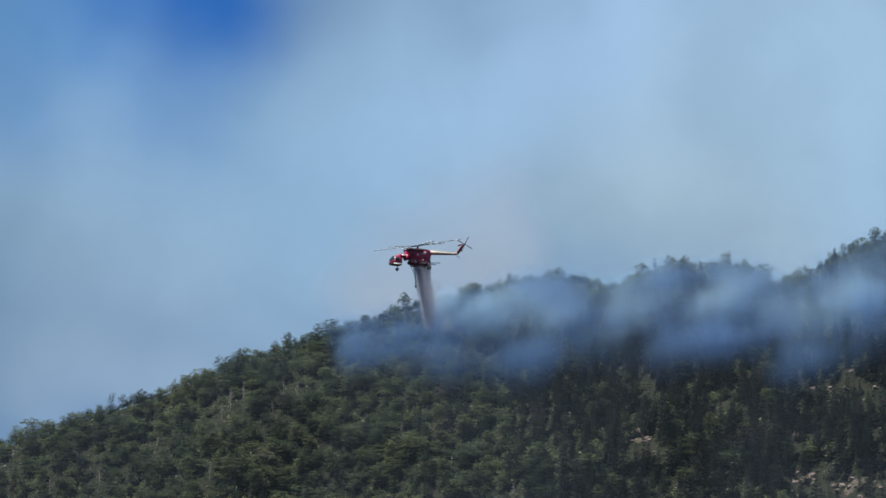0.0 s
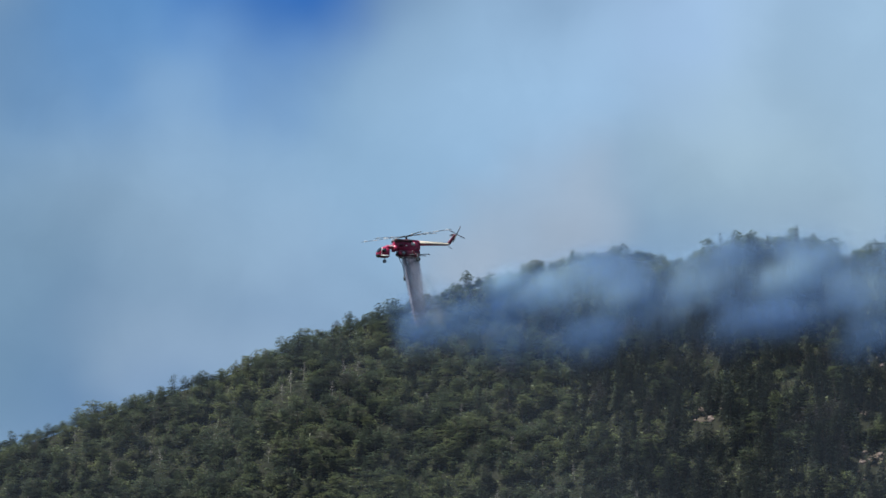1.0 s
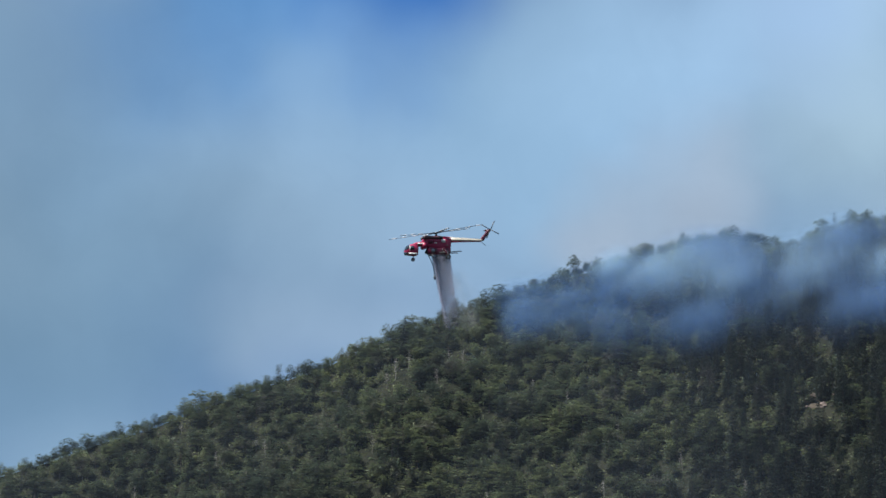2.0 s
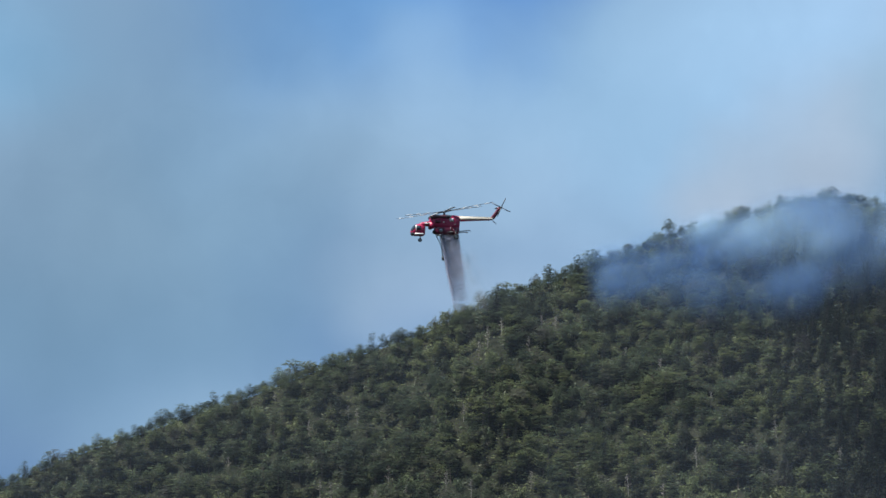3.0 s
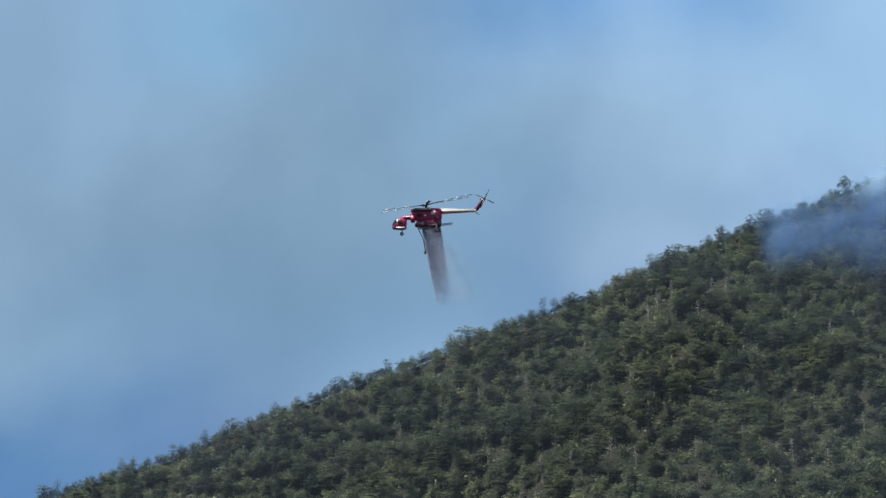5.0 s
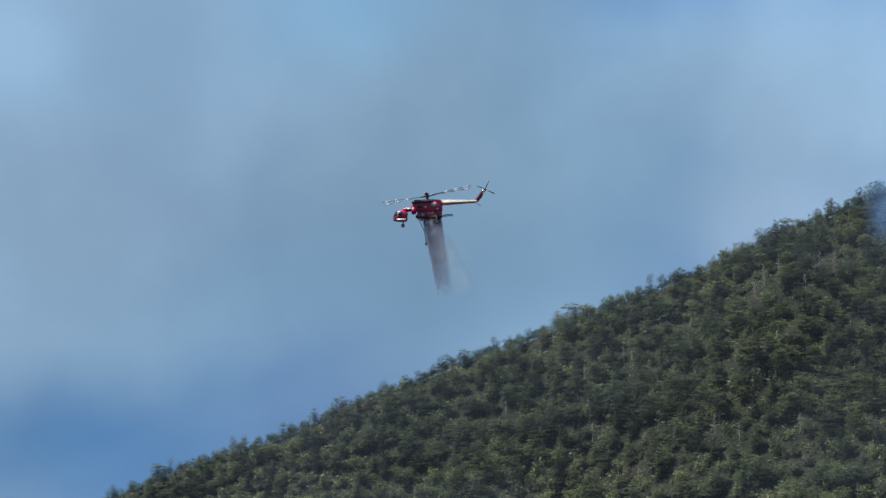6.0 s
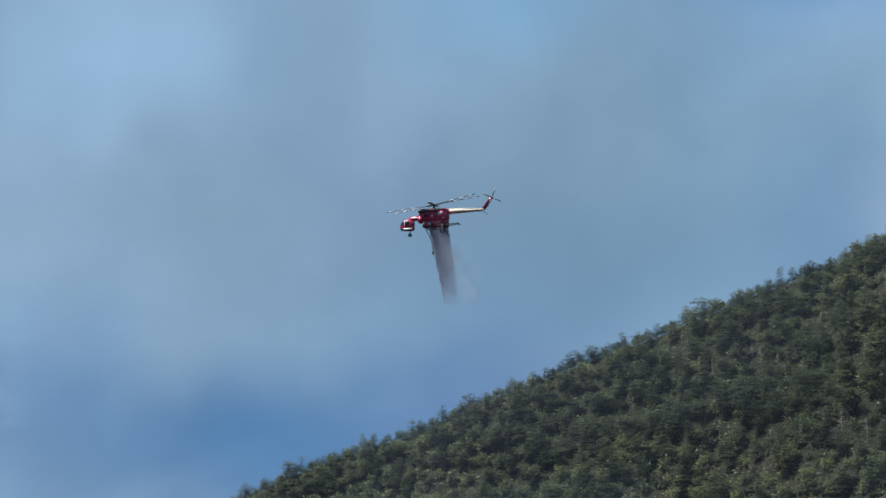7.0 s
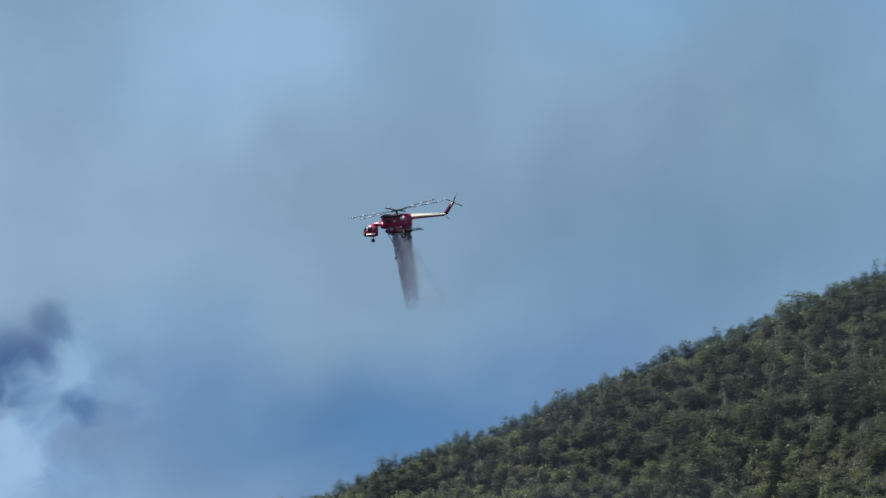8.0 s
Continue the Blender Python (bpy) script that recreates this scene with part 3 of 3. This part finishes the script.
def make_smoke(name, count, start, above, below, size, tint, most, label, seed, tall=0.8):
    """Many faint puffs over the trees, from a bearing on, between two distances below the skyline."""
    g = random.Random(seed)
    tops = np.array([p for p, q in SKYLINE]), np.array([q for p, q in SKYLINE])
    v, uv, f = [], [], []
    for _ in range(count):
        x = start + (2480 - start) * g.random()
        grow = min(1.0, 0.55 + (x - start) / 380)
        high = grow * size * tall * g.uniform(0.7, 1.2)
        y = float(np.interp(x, *tops)) + above + 1.0 * high + (below - above) * min(1.0, 0.4 + (x - start) / 500) * g.random() ** 1.2
        r = slope_range(x, y) - g.uniform(20, 60)
        az, el = (x - 784) / 3200, radians(12) + (441 - y) / 3200
        mid = Vector((r * math.sin(az), r * math.cos(az), BASE + r * math.tan(el)))
        puff(v, uv, f, mid, grow * size * g.uniform(0.7, 1.3), high, size * g.uniform(0.2, 0.5), g.uniform(0.0, 0.6))
    smoke_object(name, v, uv, f, smoke_material(name, tint, most), label)


make_smoke("pale_smoke", 130, 1300, -9, 88, 46, (0.54, 0.78, 0.98), 0.15, "pale blue wood smoke drifting along the crest", 5, 0.8)
make_smoke("blue_smoke", 180, 1140, -8, 150, 56, (0.20, 0.37, 0.68), 0.17, "blue wood smoke rising between the pines", 6, 0.62)


def make_haze():
    """A thin uneven veil of smoke that hangs before the whole hillside."""
    v, uv, f = [], [], []
    for i in range(41):
        for j in range(13):
            az, t = -0.42 + 1.06 * i / 40, j / 12
            top = float(ridge(np.array([az]))[0]) + 60
            r = 1090 + 560 * t + 14 * math.sin(i * 0.9 + j)
            v.append((r * math.sin(az), r * math.cos(az), 22 + max(60.0, top - 22) * (t ** 0.9)))
            uv.append((i / 40, t))
    f = [(i * 13 + j, (i + 1) * 13 + j, (i + 1) * 13 + j + 1, i * 13 + j + 1) for i in range(40) for j in range(12)]
    mat, n, sh = material("thin_haze")
    tc = n.make("ShaderNodeTexCoord")
    up = n.make("ShaderNodeSeparateXYZ", {0: tc.outputs["UV"]}).outputs[1]
    wisp = n.step(n.noise(tc.outputs["Object"], 0.006, 4.0, 0.5, 0.4), 0.3, 0.7, 0.6, 1.3)
    alpha = n.math("MULTIPLY", n.math("MULTIPLY", n.step(up, 0.70, 1.0, 1.0, 0.0), n.step(up, 0.0, 0.2)), n.math("MULTIPLY", wisp, 0.020))
    tint = (0.52, 0.66, 0.90, 1)
    smoke = n.make("ShaderNodeMixShader", {0: 0.5, 1: n.make("ShaderNodeBsdfDiffuse", {"Color": tint}).outputs[0], 2: n.make("ShaderNodeBsdfTranslucent", {"Color": tint}).outputs[0]})
    mixed = n.make("ShaderNodeMixShader", {0: alpha, 1: n.make("ShaderNodeBsdfTransparent").outputs[0], 2: smoke.outputs[0]})
    n.put(mat.node_tree.nodes["Material Output"].inputs[0], mixed.outputs[0])
    smoke_object("thin_haze", v, uv, f, mat, "thin blue haze hanging before the wooded hillside")


make_haze()

# ---- the helicopter ----
def paint(name, low, high, rough=0.35, metal=0.0):
    return plain(name, low, high, 0.9, rough, metal, 0.02)


RED = paint("red_paint", (0.27, 0.012, 0.055), (0.36, 0.018, 0.075))
DARK_RED = paint("dark_red_paint", (0.075, 0.006, 0.024), (0.12, 0.010, 0.036))
CREAM = paint("cream_paint", (0.62, 0.56, 0.47), (0.74, 0.68, 0.58), 0.5)
WHITE = paint("white_paint", (0.72, 0.72, 0.72), (0.84, 0.84, 0.83), 0.4)
STEEL = paint("dark_steel", (0.035, 0.038, 0.045), (0.075, 0.08, 0.09), 0.45, 0.6)
COWL = paint("plum_cowl", (0.060, 0.026, 0.036), (0.11, 0.045, 0.06))
GREY = paint("grey_metal", (0.20, 0.21, 0.23), (0.32, 0.33, 0.35), 0.5, 0.4)
RUBBER = paint("black_rubber", (0.012, 0.012, 0.013), (0.028, 0.028, 0.03), 0.85)
BLADE = paint("blade_black", (0.022, 0.023, 0.027), (0.045, 0.047, 0.053), 0.5)


BAND = paint("band_white", (0.46, 0.47, 0.49), (0.60, 0.60, 0.61), 0.5)


def glass_material():
    mat, n, sh = material("tinted_glass")
    for key, val in (("Base Color", (0.03, 0.04, 0.055, 1)), ("Roughness", 0.08), ("Coat Weight", 1.0)):
        n.put(sh.inputs[key], val)
    return mat


GLASS = glass_material()


def solid(name, bm, mat, parent, label="", smooth=True):
    """Links a bmesh as one part."""
    bmesh.ops.recalc_face_normals(bm, faces=bm.faces)
    me = bpy.data.meshes.new(name)
    bm.to_mesh(me)
    bm.free()
    me.materials.append(mat)
    if smooth:
        me.polygons.foreach_set("use_smooth", np.ones(len(me.polygons), bool))
    ob = part(name, me, parent, label)
    return ob


def loft(sections, sides=20, square=2.6):
    """A body along x through rounded cross-sections (x, y centre, z centre, half width, half height)."""
    bm = bmesh.new()
    rings = []
    for x, yc, zc, w, h in sections:
        ring = []
        for s in range(sides):
            t = 2 * math.pi * (s + 0.5) / sides
            c, d = math.cos(t), math.sin(t)
            ring.append(bm.verts.new((x, yc + w * math.copysign(abs(c) ** (2 / square), c), zc + h * math.copysign(abs(d) ** (2 / square), d))))
        rings.append(ring)
    for a, b in zip(rings, rings[1:]):
        for s in range(sides):
            bm.faces.new((a[s], a[(s + 1) % sides], b[(s + 1) % sides], b[s]))
    bm.faces.new(rings[0])
    bm.faces.new(rings[-1][::-1])
    return bm


def rod(p, q, r0, r1=None, sides=12):
    p, q = Vector(p), Vector(q)
    bm = bmesh.new()
    turn = (q - p).to_track_quat("Z", "Y").to_matrix().to_4x4()
    bmesh.ops.create_cone(bm, cap_ends=True, segments=sides, radius1=r0, radius2=r0 if r1 is None else r1, depth=(q - p).length, matrix=Matrix.Translation((p + q) / 2) @ turn)
    return bm


def slab(x0, x1, y0, y1, z0, z1, edge=0.04):
    bm = bmesh.new()
    bmesh.ops.create_cube(bm, size=1.0, matrix=Matrix.Translation(((x0 + x1) / 2, (y0 + y1) / 2, (z0 + z1) / 2)) @ Matrix.Diagonal((x1 - x0, y1 - y0, z1 - z0, 1)))
    bmesh.ops.bevel(bm, geom=bm.edges[:], offset=edge, segments=2, affect="EDGES")
    return bm


def wheel(name, x, y, z, r, w, parent):
    tyre = bmesh.new()
    rings = []
    for s in range(20):
        t = 2 * math.pi * s / 20
        rings.append([tyre.verts.new((x + rr * math.cos(t), y + yy, z + rr * math.sin(t))) for rr, yy in ((r * 0.55, -w / 2), (r * 0.88, -w / 2), (r, -w / 4), (r, w / 4), (r * 0.88, w / 2), (r * 0.55, w / 2))])
    for a, b in zip(rings, rings[1:] + rings[:1]):
        for k in range(5):
            tyre.faces.new((a[k], a[k + 1], b[k + 1], b[k]))
    ob = solid(name, tyre, RUBBER, parent, "black rubber tyre")
    solid("rim", rod((x, y - w * 0.4, z), (x, y + w * 0.4, z), r * 0.56, sides=16), GREY, ob, "grey metal rim", False)


def make_helicopter():
    heli = tagged(new("helicopter"), "red heavy-lift crane helicopter with cream tail boom in flight", "helicopter")
    # cockpit pod
    pod = solid("cockpit", loft([(-7.38, 0, -4.55, 0.22, 0.2), (-7.25, 0, -4.5, 0.55, 0.48), (-6.95, 0, -4.38, 0.85, 0.85), (-6.45, 0, -4.2, 1.02, 1.16), (-5.8, 0, -4.08, 1.1, 1.32), (-5.0, 0, -4.05, 1.1, 1.34), (-4.5, 0, -4.1, 1.04, 1.22), (-4.3, 0, -4.15, 0.9, 1.0)]), RED, heli)
    solid("windscreen", loft([(-7.30, 0, -4.28, 0.50, 0.34), (-7.02, 0, -4.02, 0.84, 0.62), (-6.62, 0, -3.72, 1.0, 0.70), (-6.30, 0, -3.56, 0.98, 0.62)]), GLASS, pod, "dark tinted windscreen")
    solid("chin_window", loft([(-7.36, 0, -4.78, 0.40, 0.22), (-7.05, 0, -4.90, 0.80, 0.36), (-6.65, 0, -5.02, 0.90, 0.34)]), GLASS, pod, "dark chin window")
    for y in (-1, 1):
        solid("side_window", slab(-6.15, -5.30, y * 1.11 - 0.03, y * 1.11 + 0.03, -4.10, -3.25, 0.02), GLASS, pod, "dark side window")
        solid("window_pillar", slab(-6.36, -6.20, y * 1.05 - 0.06, y * 1.05 + 0.06, -4.5, -3.15, 0.03), WHITE, pod, "white pillar beside the window")
        solid("stripe", slab(-6.55, -4.6, y * 1.08 - 0.04, y * 1.08 + 0.04, -5.12, -4.80, 0.02), WHITE, pod, "white stripe along the lower side")
        solid("rear_window", slab(-4.36, -4.24, y * 0.5 - 0.3, y * 0.5 + 0.3, -4.2, -3.4, 0.02), GLASS, pod, "dark rear-facing window")
        solid("mirror", slab(-6.9, -6.8, y * 1.35 - 0.1, y * 1.35 + 0.1, -5.2, -4.95, 0.02), STEEL, pod, "small outside mirror")
    # backbone of the airframe
    spine = solid("neck", loft([(-5.6, 0, -2.95, 0.6, 0.22), (-4.9, 0, -2.82, 0.8, 0.45), (-4.0, 0, -2.72, 0.85, 0.5), (-2.6, 0, -2.6, 0.95, 0.62)]), RED, heli)
    for y in (-1, 1):
        solid("neck_marking", slab(-4.45, -3.05, y * 0.90 - 0.06, y * 0.90 + 0.06, -2.75, -2.52, 0.02), WHITE, spine, "white marking patch along the neck")
        solid("hoist_fairing", slab(-3.35, -2.45, y * 0.8 - 0.3, y * 0.8 + 0.3, -3.75, -2.4, 0.12), RED, spine)
    body = solid("fuselage", loft([(-3.2, 0, -2.3, 0.85, 0.75), (-2.4, 0, -2.3, 1.05, 1.0), (-0.5, 0, -2.45, 1.12, 1.3), (1.6, 0, -2.5, 1.12, 1.38), (2.8, 0, -2.4, 1.05, 1.3), (3.25, 0, -2.1, 0.85, 1.0)], square=4.5), RED, heli)
    for y in (-1, 1):
        solid("side_marking", slab(0.95, 1.85, y * 1.13 - 0.04, y * 1.13 + 0.04, -2.15, -1.45, 0.03), WHITE, body, "white square marking")
        solid("small_marking", slab(-0.55, -0.15, y * 1.13 - 0.04, y * 1.13 + 0.04, -2.5, -2.2, 0.02), WHITE, body, "small white marking")
        solid("panel", slab(-2.1, -0.9, y * 1.09 - 0.04, y * 1.09 + 0.04, -2.6, -1.9, 0.03), DARK_RED, body, "dark red service panel")
        solid("step", slab(2.0, 2.6, y * 1.14 - 0.05, y * 1.14 + 0.05, -2.9, -2.75, 0.02), STEEL, body)
    solid("roof_fairing", loft([(-2.2, 0, -1.25, 0.5, 0.25), (-1.2, 0, -1.1, 0.7, 0.42), (0.6, 0, -1.05, 0.75, 0.48), (1.6, 0, -1.1, 0.6, 0.4)]), STEEL, heli, "dark gearbox housing under the rotor")
    solid("cooler", loft([(1.3, 0, -1.2, 0.45, 0.32), (1.6, 0, -1.1, 0.66, 0.45), (2.7, 0, -1.15, 0.62, 0.42), (3.3, 0, -1.25, 0.45, 0.30)], square=3.2), RED, heli, "red cooler hump behind the rotor")
    for y in (-0.95, 0.95):
        engine = solid("engine", loft([(-3.2, y, -1.3, 0.22, 0.22), (-2.9, y, -1.25, 0.46, 0.44), (-2.2, y, -1.2, 0.48, 0.46), (-1.7, y, -1.15, 0.38, 0.36), (0.0, y, -1.15, 0.40, 0.40), (0.5, y, -1.2, 0.32, 0.32)], square=2.0), COWL, heli, "dark plum engine nacelle")
        solid("intake", rod((-3.3, y, -1.3), (-3.0, y, -1.27), 0.25, 0.42, 18), STEEL, engine, "dark intake filter")
        solid("exhaust", rod((0.4, y, -1.2), (1.15, y * 1.3, -1.05), 0.30, 0.27, 16), STEEL, engine, "sooty exhaust pipe")
    # belly tank
    tank = solid("water_tank", loft([(-2.15, 0, -3.85, 0.9, 0.5), (-1.9, 0, -4.05, 1.1, 0.82), (0.5, 0, -4.12, 1.16, 0.95), (2.8, 0, -4.1, 1.15, 0.92), (3.15, 0, -3.9, 1.05, 0.7)], square=4.0), DARK_RED, heli, "dark red water tank under the belly")
    for y in (-1, 1):
        solid("emblem", rod((-0.95, y * 1.18, -4.15), (-0.95, y * 1.26, -4.15), 0.40, sides=24), GREY, tank, "pale round emblem")
        solid("tank_door", slab(-1.6, 2.6, y * 0.55 - 0.5, y * 0.55 + 0.5, -5.14, -5.02, 0.03), STEEL, tank, "dark drop door")
        solid("rib", slab(1.1, 1.25, y * 1.22 - 0.05, y * 1.22 + 0.05, -4.8, -3.4, 0.02), STEEL, tank)
    solid("hose_reel", rod((-2.05, -0.5, -4.35), (-2.05, 0.5, -4.35), 0.45, sides=18), STEEL, tank, "dark hose drum")
    for y in (-1.5, 1.5):
        boom = solid("spray_boom", rod((0.4, y, -4.55), (5.25, y, -4.05), 0.11, 0.09), STEEL, heli, "thin dark boom reaching aft")
        solid("boom_end", rod((5.15, y, -4.06), (5.5, y, -4.2), 0.14, 0.08), STEEL, boom)
        solid("bracket", rod((1.2, y * 0.7, -4.3), (1.2, y, -4.45), 0.08), STEEL, boom)
    # tail
    tail = solid("tail_boom", loft([(2.9, 0, -1.38, 0.60, 0.38), (5.5, 0, -1.33, 0.50, 0.29), (8.2, 0, -1.28, 0.42, 0.23), (10.4, 0, -1.22, 0.36, 0.19), (10.7, 0, -1.2, 0.25, 0.2)], square=3.0), CREAM, heli, "cream painted tail boom")
    solid("keel", loft([(2.9, 0, -1.82, 0.54, 0.20), (5.5, 0, -1.69, 0.44, 0.15), (8.2, 0, -1.56, 0.36, 0.11), (10.5, 0, -1.44, 0.30, 0.09)], square=3.0), RED, tail, "red underside of the boom")
    solid("shaft_cover", loft([(3.0, 0, -0.90, 0.16, 0.10), (10.3, 0, -0.94, 0.13, 0.08)]), CREAM, tail)
    fin_bm = bmesh.new()
    rings = []
    for k in range(7):
        t = k / 6
        x, z, c, w = 10.35 + 2.0 * t, -1.45 + 2.8 * t, 0.72 - 0.20 * t, 0.19 - 0.07 * t
        rings.append([fin_bm.verts.new((x + c * dx, w * dy, z + 0.30 * c * dx)) for dx, dy in ((-1, 0), (-0.7, 0.8), (0, 1), (0.8, 0.4), (1, 0), (0.8, -0.4), (0, -1), (-0.7, -0.8))])
    for a, b in zip(rings, rings[1:]):
        for s in range(8):
            fin_bm.faces.new((a[s], a[(s + 1) % 8], b[(s + 1) % 8], b[s]))
    fin_bm.faces.new(rings[0])
    fin_bm.faces.new(rings[-1])
    fin = solid("tail_fin", fin_bm, DARK_RED, heli, "dark red swept tail fin")
    solid("stabiliser", slab(11.6, 12.75, 0.1, 2.6, 1.28, 1.40, 0.05), DARK_RED, fin, "dark red stub stabiliser")
    solid("tail_skid", rod((10.6, 0, -1.6), (11.5, 0, -2.3), 0.07, 0.05), STEEL, fin)
    hub = solid("tail_rotor", rod((12.45, -0.15, 1.25), (12.45, -0.75, 1.25), 0.26, 0.18, 14), STEEL, heli, "tail rotor hub")
    for k in range(4):
        t = radians(25 + 90 * k)
        blade = slab(-0.10, 0.10, -0.02, 0.02, 0.2, 2.2, 0.015)
        bmesh.ops.transform(blade, matrix=Matrix.Translation((12.45, -0.68, 1.25)) @ Matrix.Rotation(t, 4, "Y"), verts=blade.verts)
        ob = solid("tail_blade", blade, BLADE, hub)
    # main rotor, tipped forwards
    tip = Matrix.Rotation(radians(-10), 4, "Y") @ Matrix.Rotation(radians(3), 4, "X")
    mast = solid("rotor_mast", rod((0, 0, -1.2), (0.02, 0, 0.15), 0.32, 0.2, 16), STEEL, heli, "dark rotor mast")
    cap = rod((0, 0, -0.1), (0, 0, 0.22), 0.62, 0.45, 24)
    bmesh.ops.transform(cap, matrix=tip, verts=cap.verts)
    solid("rotor_hub", cap, STEEL, mast, "dark rotor hub")
    for k in range(6):
        m = tip @ Matrix.Rotation(radians(-30 + 60 * k), 4, "Z") @ Matrix.Rotation(radians(-1.5), 4, "Y")
        grip = rod((0.4, 0, 0.06), (1.7, 0, 0.06), 0.17, 0.12, 10)
        bmesh.ops.transform(grip, matrix=m, verts=grip.verts)
        solid("blade_grip", grip, STEEL, mast)
        blade = bmesh.new()
        rings = []
        for i in range(13):
            r = 1.5 + 9.5 * i / 12
            lift = 0.06 - 0.10 * ((r - 1.5) / 9.5) ** 2
            c = 0.38 if r < 10.6 else 0.30
            rings.append([blade.verts.new((r, c * dy, lift + 0.05 * dz - 0.03 * dy)) for dy, dz in ((-1, 0), (-0.6, 0.9), (0, 1), (1, 0), (0, -0.8), (-0.6, -0.8))])
        for a, b in zip(rings, rings[1:]):
            for s in range(6):
                blade.faces.new((a[s], a[(s + 1) % 6], b[(s + 1) % 6], b[s]))
        blade.faces.new(rings[0])
        blade.faces.new(rings[-1])
        bmesh.ops.transform(blade, matrix=m, verts=blade.verts)
        ob = solid("rotor_blade", blade, BLADE, heli, "black rotor blade with white bands")
        for r0, r1 in ((4.4, 5.5), (6.9, 8.0), (9.4, 10.4)):
            lift = 0.06 - 0.10 * (((r0 + r1) / 2 - 1.5) / 9.5) ** 2
            band = slab(r0, r1, -0.40, 0.40, lift - 0.07, lift + 0.07, 0.03)
            bmesh.ops.transform(band, matrix=m, verts=band.verts)
            solid("blade_band", band, BAND, ob, "white band")
    # undercarriage
    solid("nose_strut", rod((-5.2, 0, -5.3), (-5.25, 0, -6.15), 0.13, 0.09), GREY, heli)
    for y in (-0.2, 0.2):
        wheel("nose_wheel", -5.28, y, -6.2, 0.40, 0.22, heli)
    for y in (-1, 1):
        leg = solid("gear_leg", rod((1.5, y * 0.9, -3.3), (2.0, y * 2.75, -5.0), 0.20, 0.13), DARK_RED, heli)
        solid("gear_strut", rod((2.0, y * 2.75, -4.2), (2.0, y * 2.75, -5.5), 0.12, 0.09), GREY, leg)
        wheel("main_wheel", 2.05, y * 3.0, -5.62, 0.58, 0.36, heli)
    # suction hose
    hose = bmesh.new()
    rings = []
    for i in range(25):
        t = i / 24
        p = Vector((-2.05 + 1.65 * t + 0.40 * math.sin(math.pi * t), -0.2, -4.6 - 5.1 * t - 0.15 * math.sin(2 * math.pi * t)))
        rings.append([hose.verts.new((p.x + 0.09 * math.cos(s * 0.7854), p.y + 0.09 * math.sin(s * 0.7854), p.z)) for s in range(8)])
    for a, b in zip(rings, rings[1:]):
        for s in range(8):
            hose.faces.new((a[s], a[(s + 1) % 8], b[(s + 1) % 8], b[s]))
    hose = solid("suction_hose", hose, RUBBER, heli, "black hanging suction hose")
    solid("strainer", rod((-0.42, -0.2, -9.6), (-0.25, -0.2, -10.5), 0.2, 0.3, 14), STEEL, hose, "dark pump strainer")
    return heli


HUB = Matrix.Translation((2.59, 377.10, 121.96)) @ Matrix.Rotation(radians(9), 4, "Z") @ Matrix.Rotation(radians(-1), 4, "Y") @ Matrix.Translation((-2.55, 0, 1.6))
make_helicopter().matrix_basis = HUB @ Matrix.Translation((0, 0, -2)) @ Matrix.Rotation(radians(6), 4, "X") @ Matrix.Translation((0, 0, 2))


# ---- the falling water ----
def water_material():
    """Fine spray: each streak lets half of the light pass."""
    mat, n, sh = material("water_spray")
    isle = n.make("ShaderNodeNewGeometry").outputs["Random Per Island"]
    n.put(sh.inputs["Base Color"], n.ramp(isle, [(0.0, (0.28, 0.30, 0.42)), (0.9, (0.34, 0.36, 0.48)), (1.0, (0.44, 0.46, 0.56))]))
    n.put(sh.inputs["Roughness"], 0.4)
    n.put(sh.inputs["Alpha"], 0.42)
    return mat


def make_water():
    """A curtain of drops that falls from the tank's doors, dense at the head and torn below."""
    v, f = [], []
    for i in range(32000):
        d = rng.random() ** 1.1
        z = -5.1 - 16.5 * d
        left, right = -1.05 + 3.2 * d, 3.0 + 1.9 * d
        spread = rng.random() ** (1.0 + 0.7 * d)
        x = left + (right - left) * spread + rng.normal(0, 0.06 + 0.5 * d * spread)
        y = rng.normal(0, 0.55 + 0.4 * d)
        if d > 0.5 and rng.random() < (d - 0.5) * 1.8:
            continue
        s = (0.012 + 0.020 * rng.random()) * (1.15 - 0.3 * d)
        k = s * (3 + 6 * rng.random())
        b = len(v)
        v += [(x - s, y, z), (x + s, y, z), (x, y - s, z), (x, y + s, z), (x - 0.2 * k, y, z + k), (x + 0.2 * k, y, z - k)]
        for a, c in ((0, 2), (2, 1), (1, 3), (3, 0)):
            f += [(b + a, b + c, b + 4), (b + c, b + a, b + 5)]
    ob = new("falling_water", mesh_from("falling_water", v, f, [water_material()]))
    ob.matrix_basis = HUB
    tagged(ob, "grey curtain of water drops falling from the helicopter tank", "water", kind="stuff")


make_water()


def make_mist():
    """Fine spray that drifts aft of the falling water."""
    g = random.Random(4)
    v, uv, f = [], [], []
    for _ in range(22):
        d = g.random()
        puff(v, uv, f, Vector((3.4 + 3.6 * d + g.uniform(-1, 2.6), g.uniform(-1.5, 1.5), -9.5 - 10.5 * d)), g.uniform(2.6, 4.4), g.uniform(2.8, 4.6), 0.3, g.uniform(-0.3, 0.5))
    ob = smoke_object("spray_mist", v, uv, f, smoke_material("spray_mist", (0.95, 0.92, 0.90), 0.06, 0.16), "faint pale mist drifting beside the falling water")
    ob.matrix_basis = HUB


make_mist()
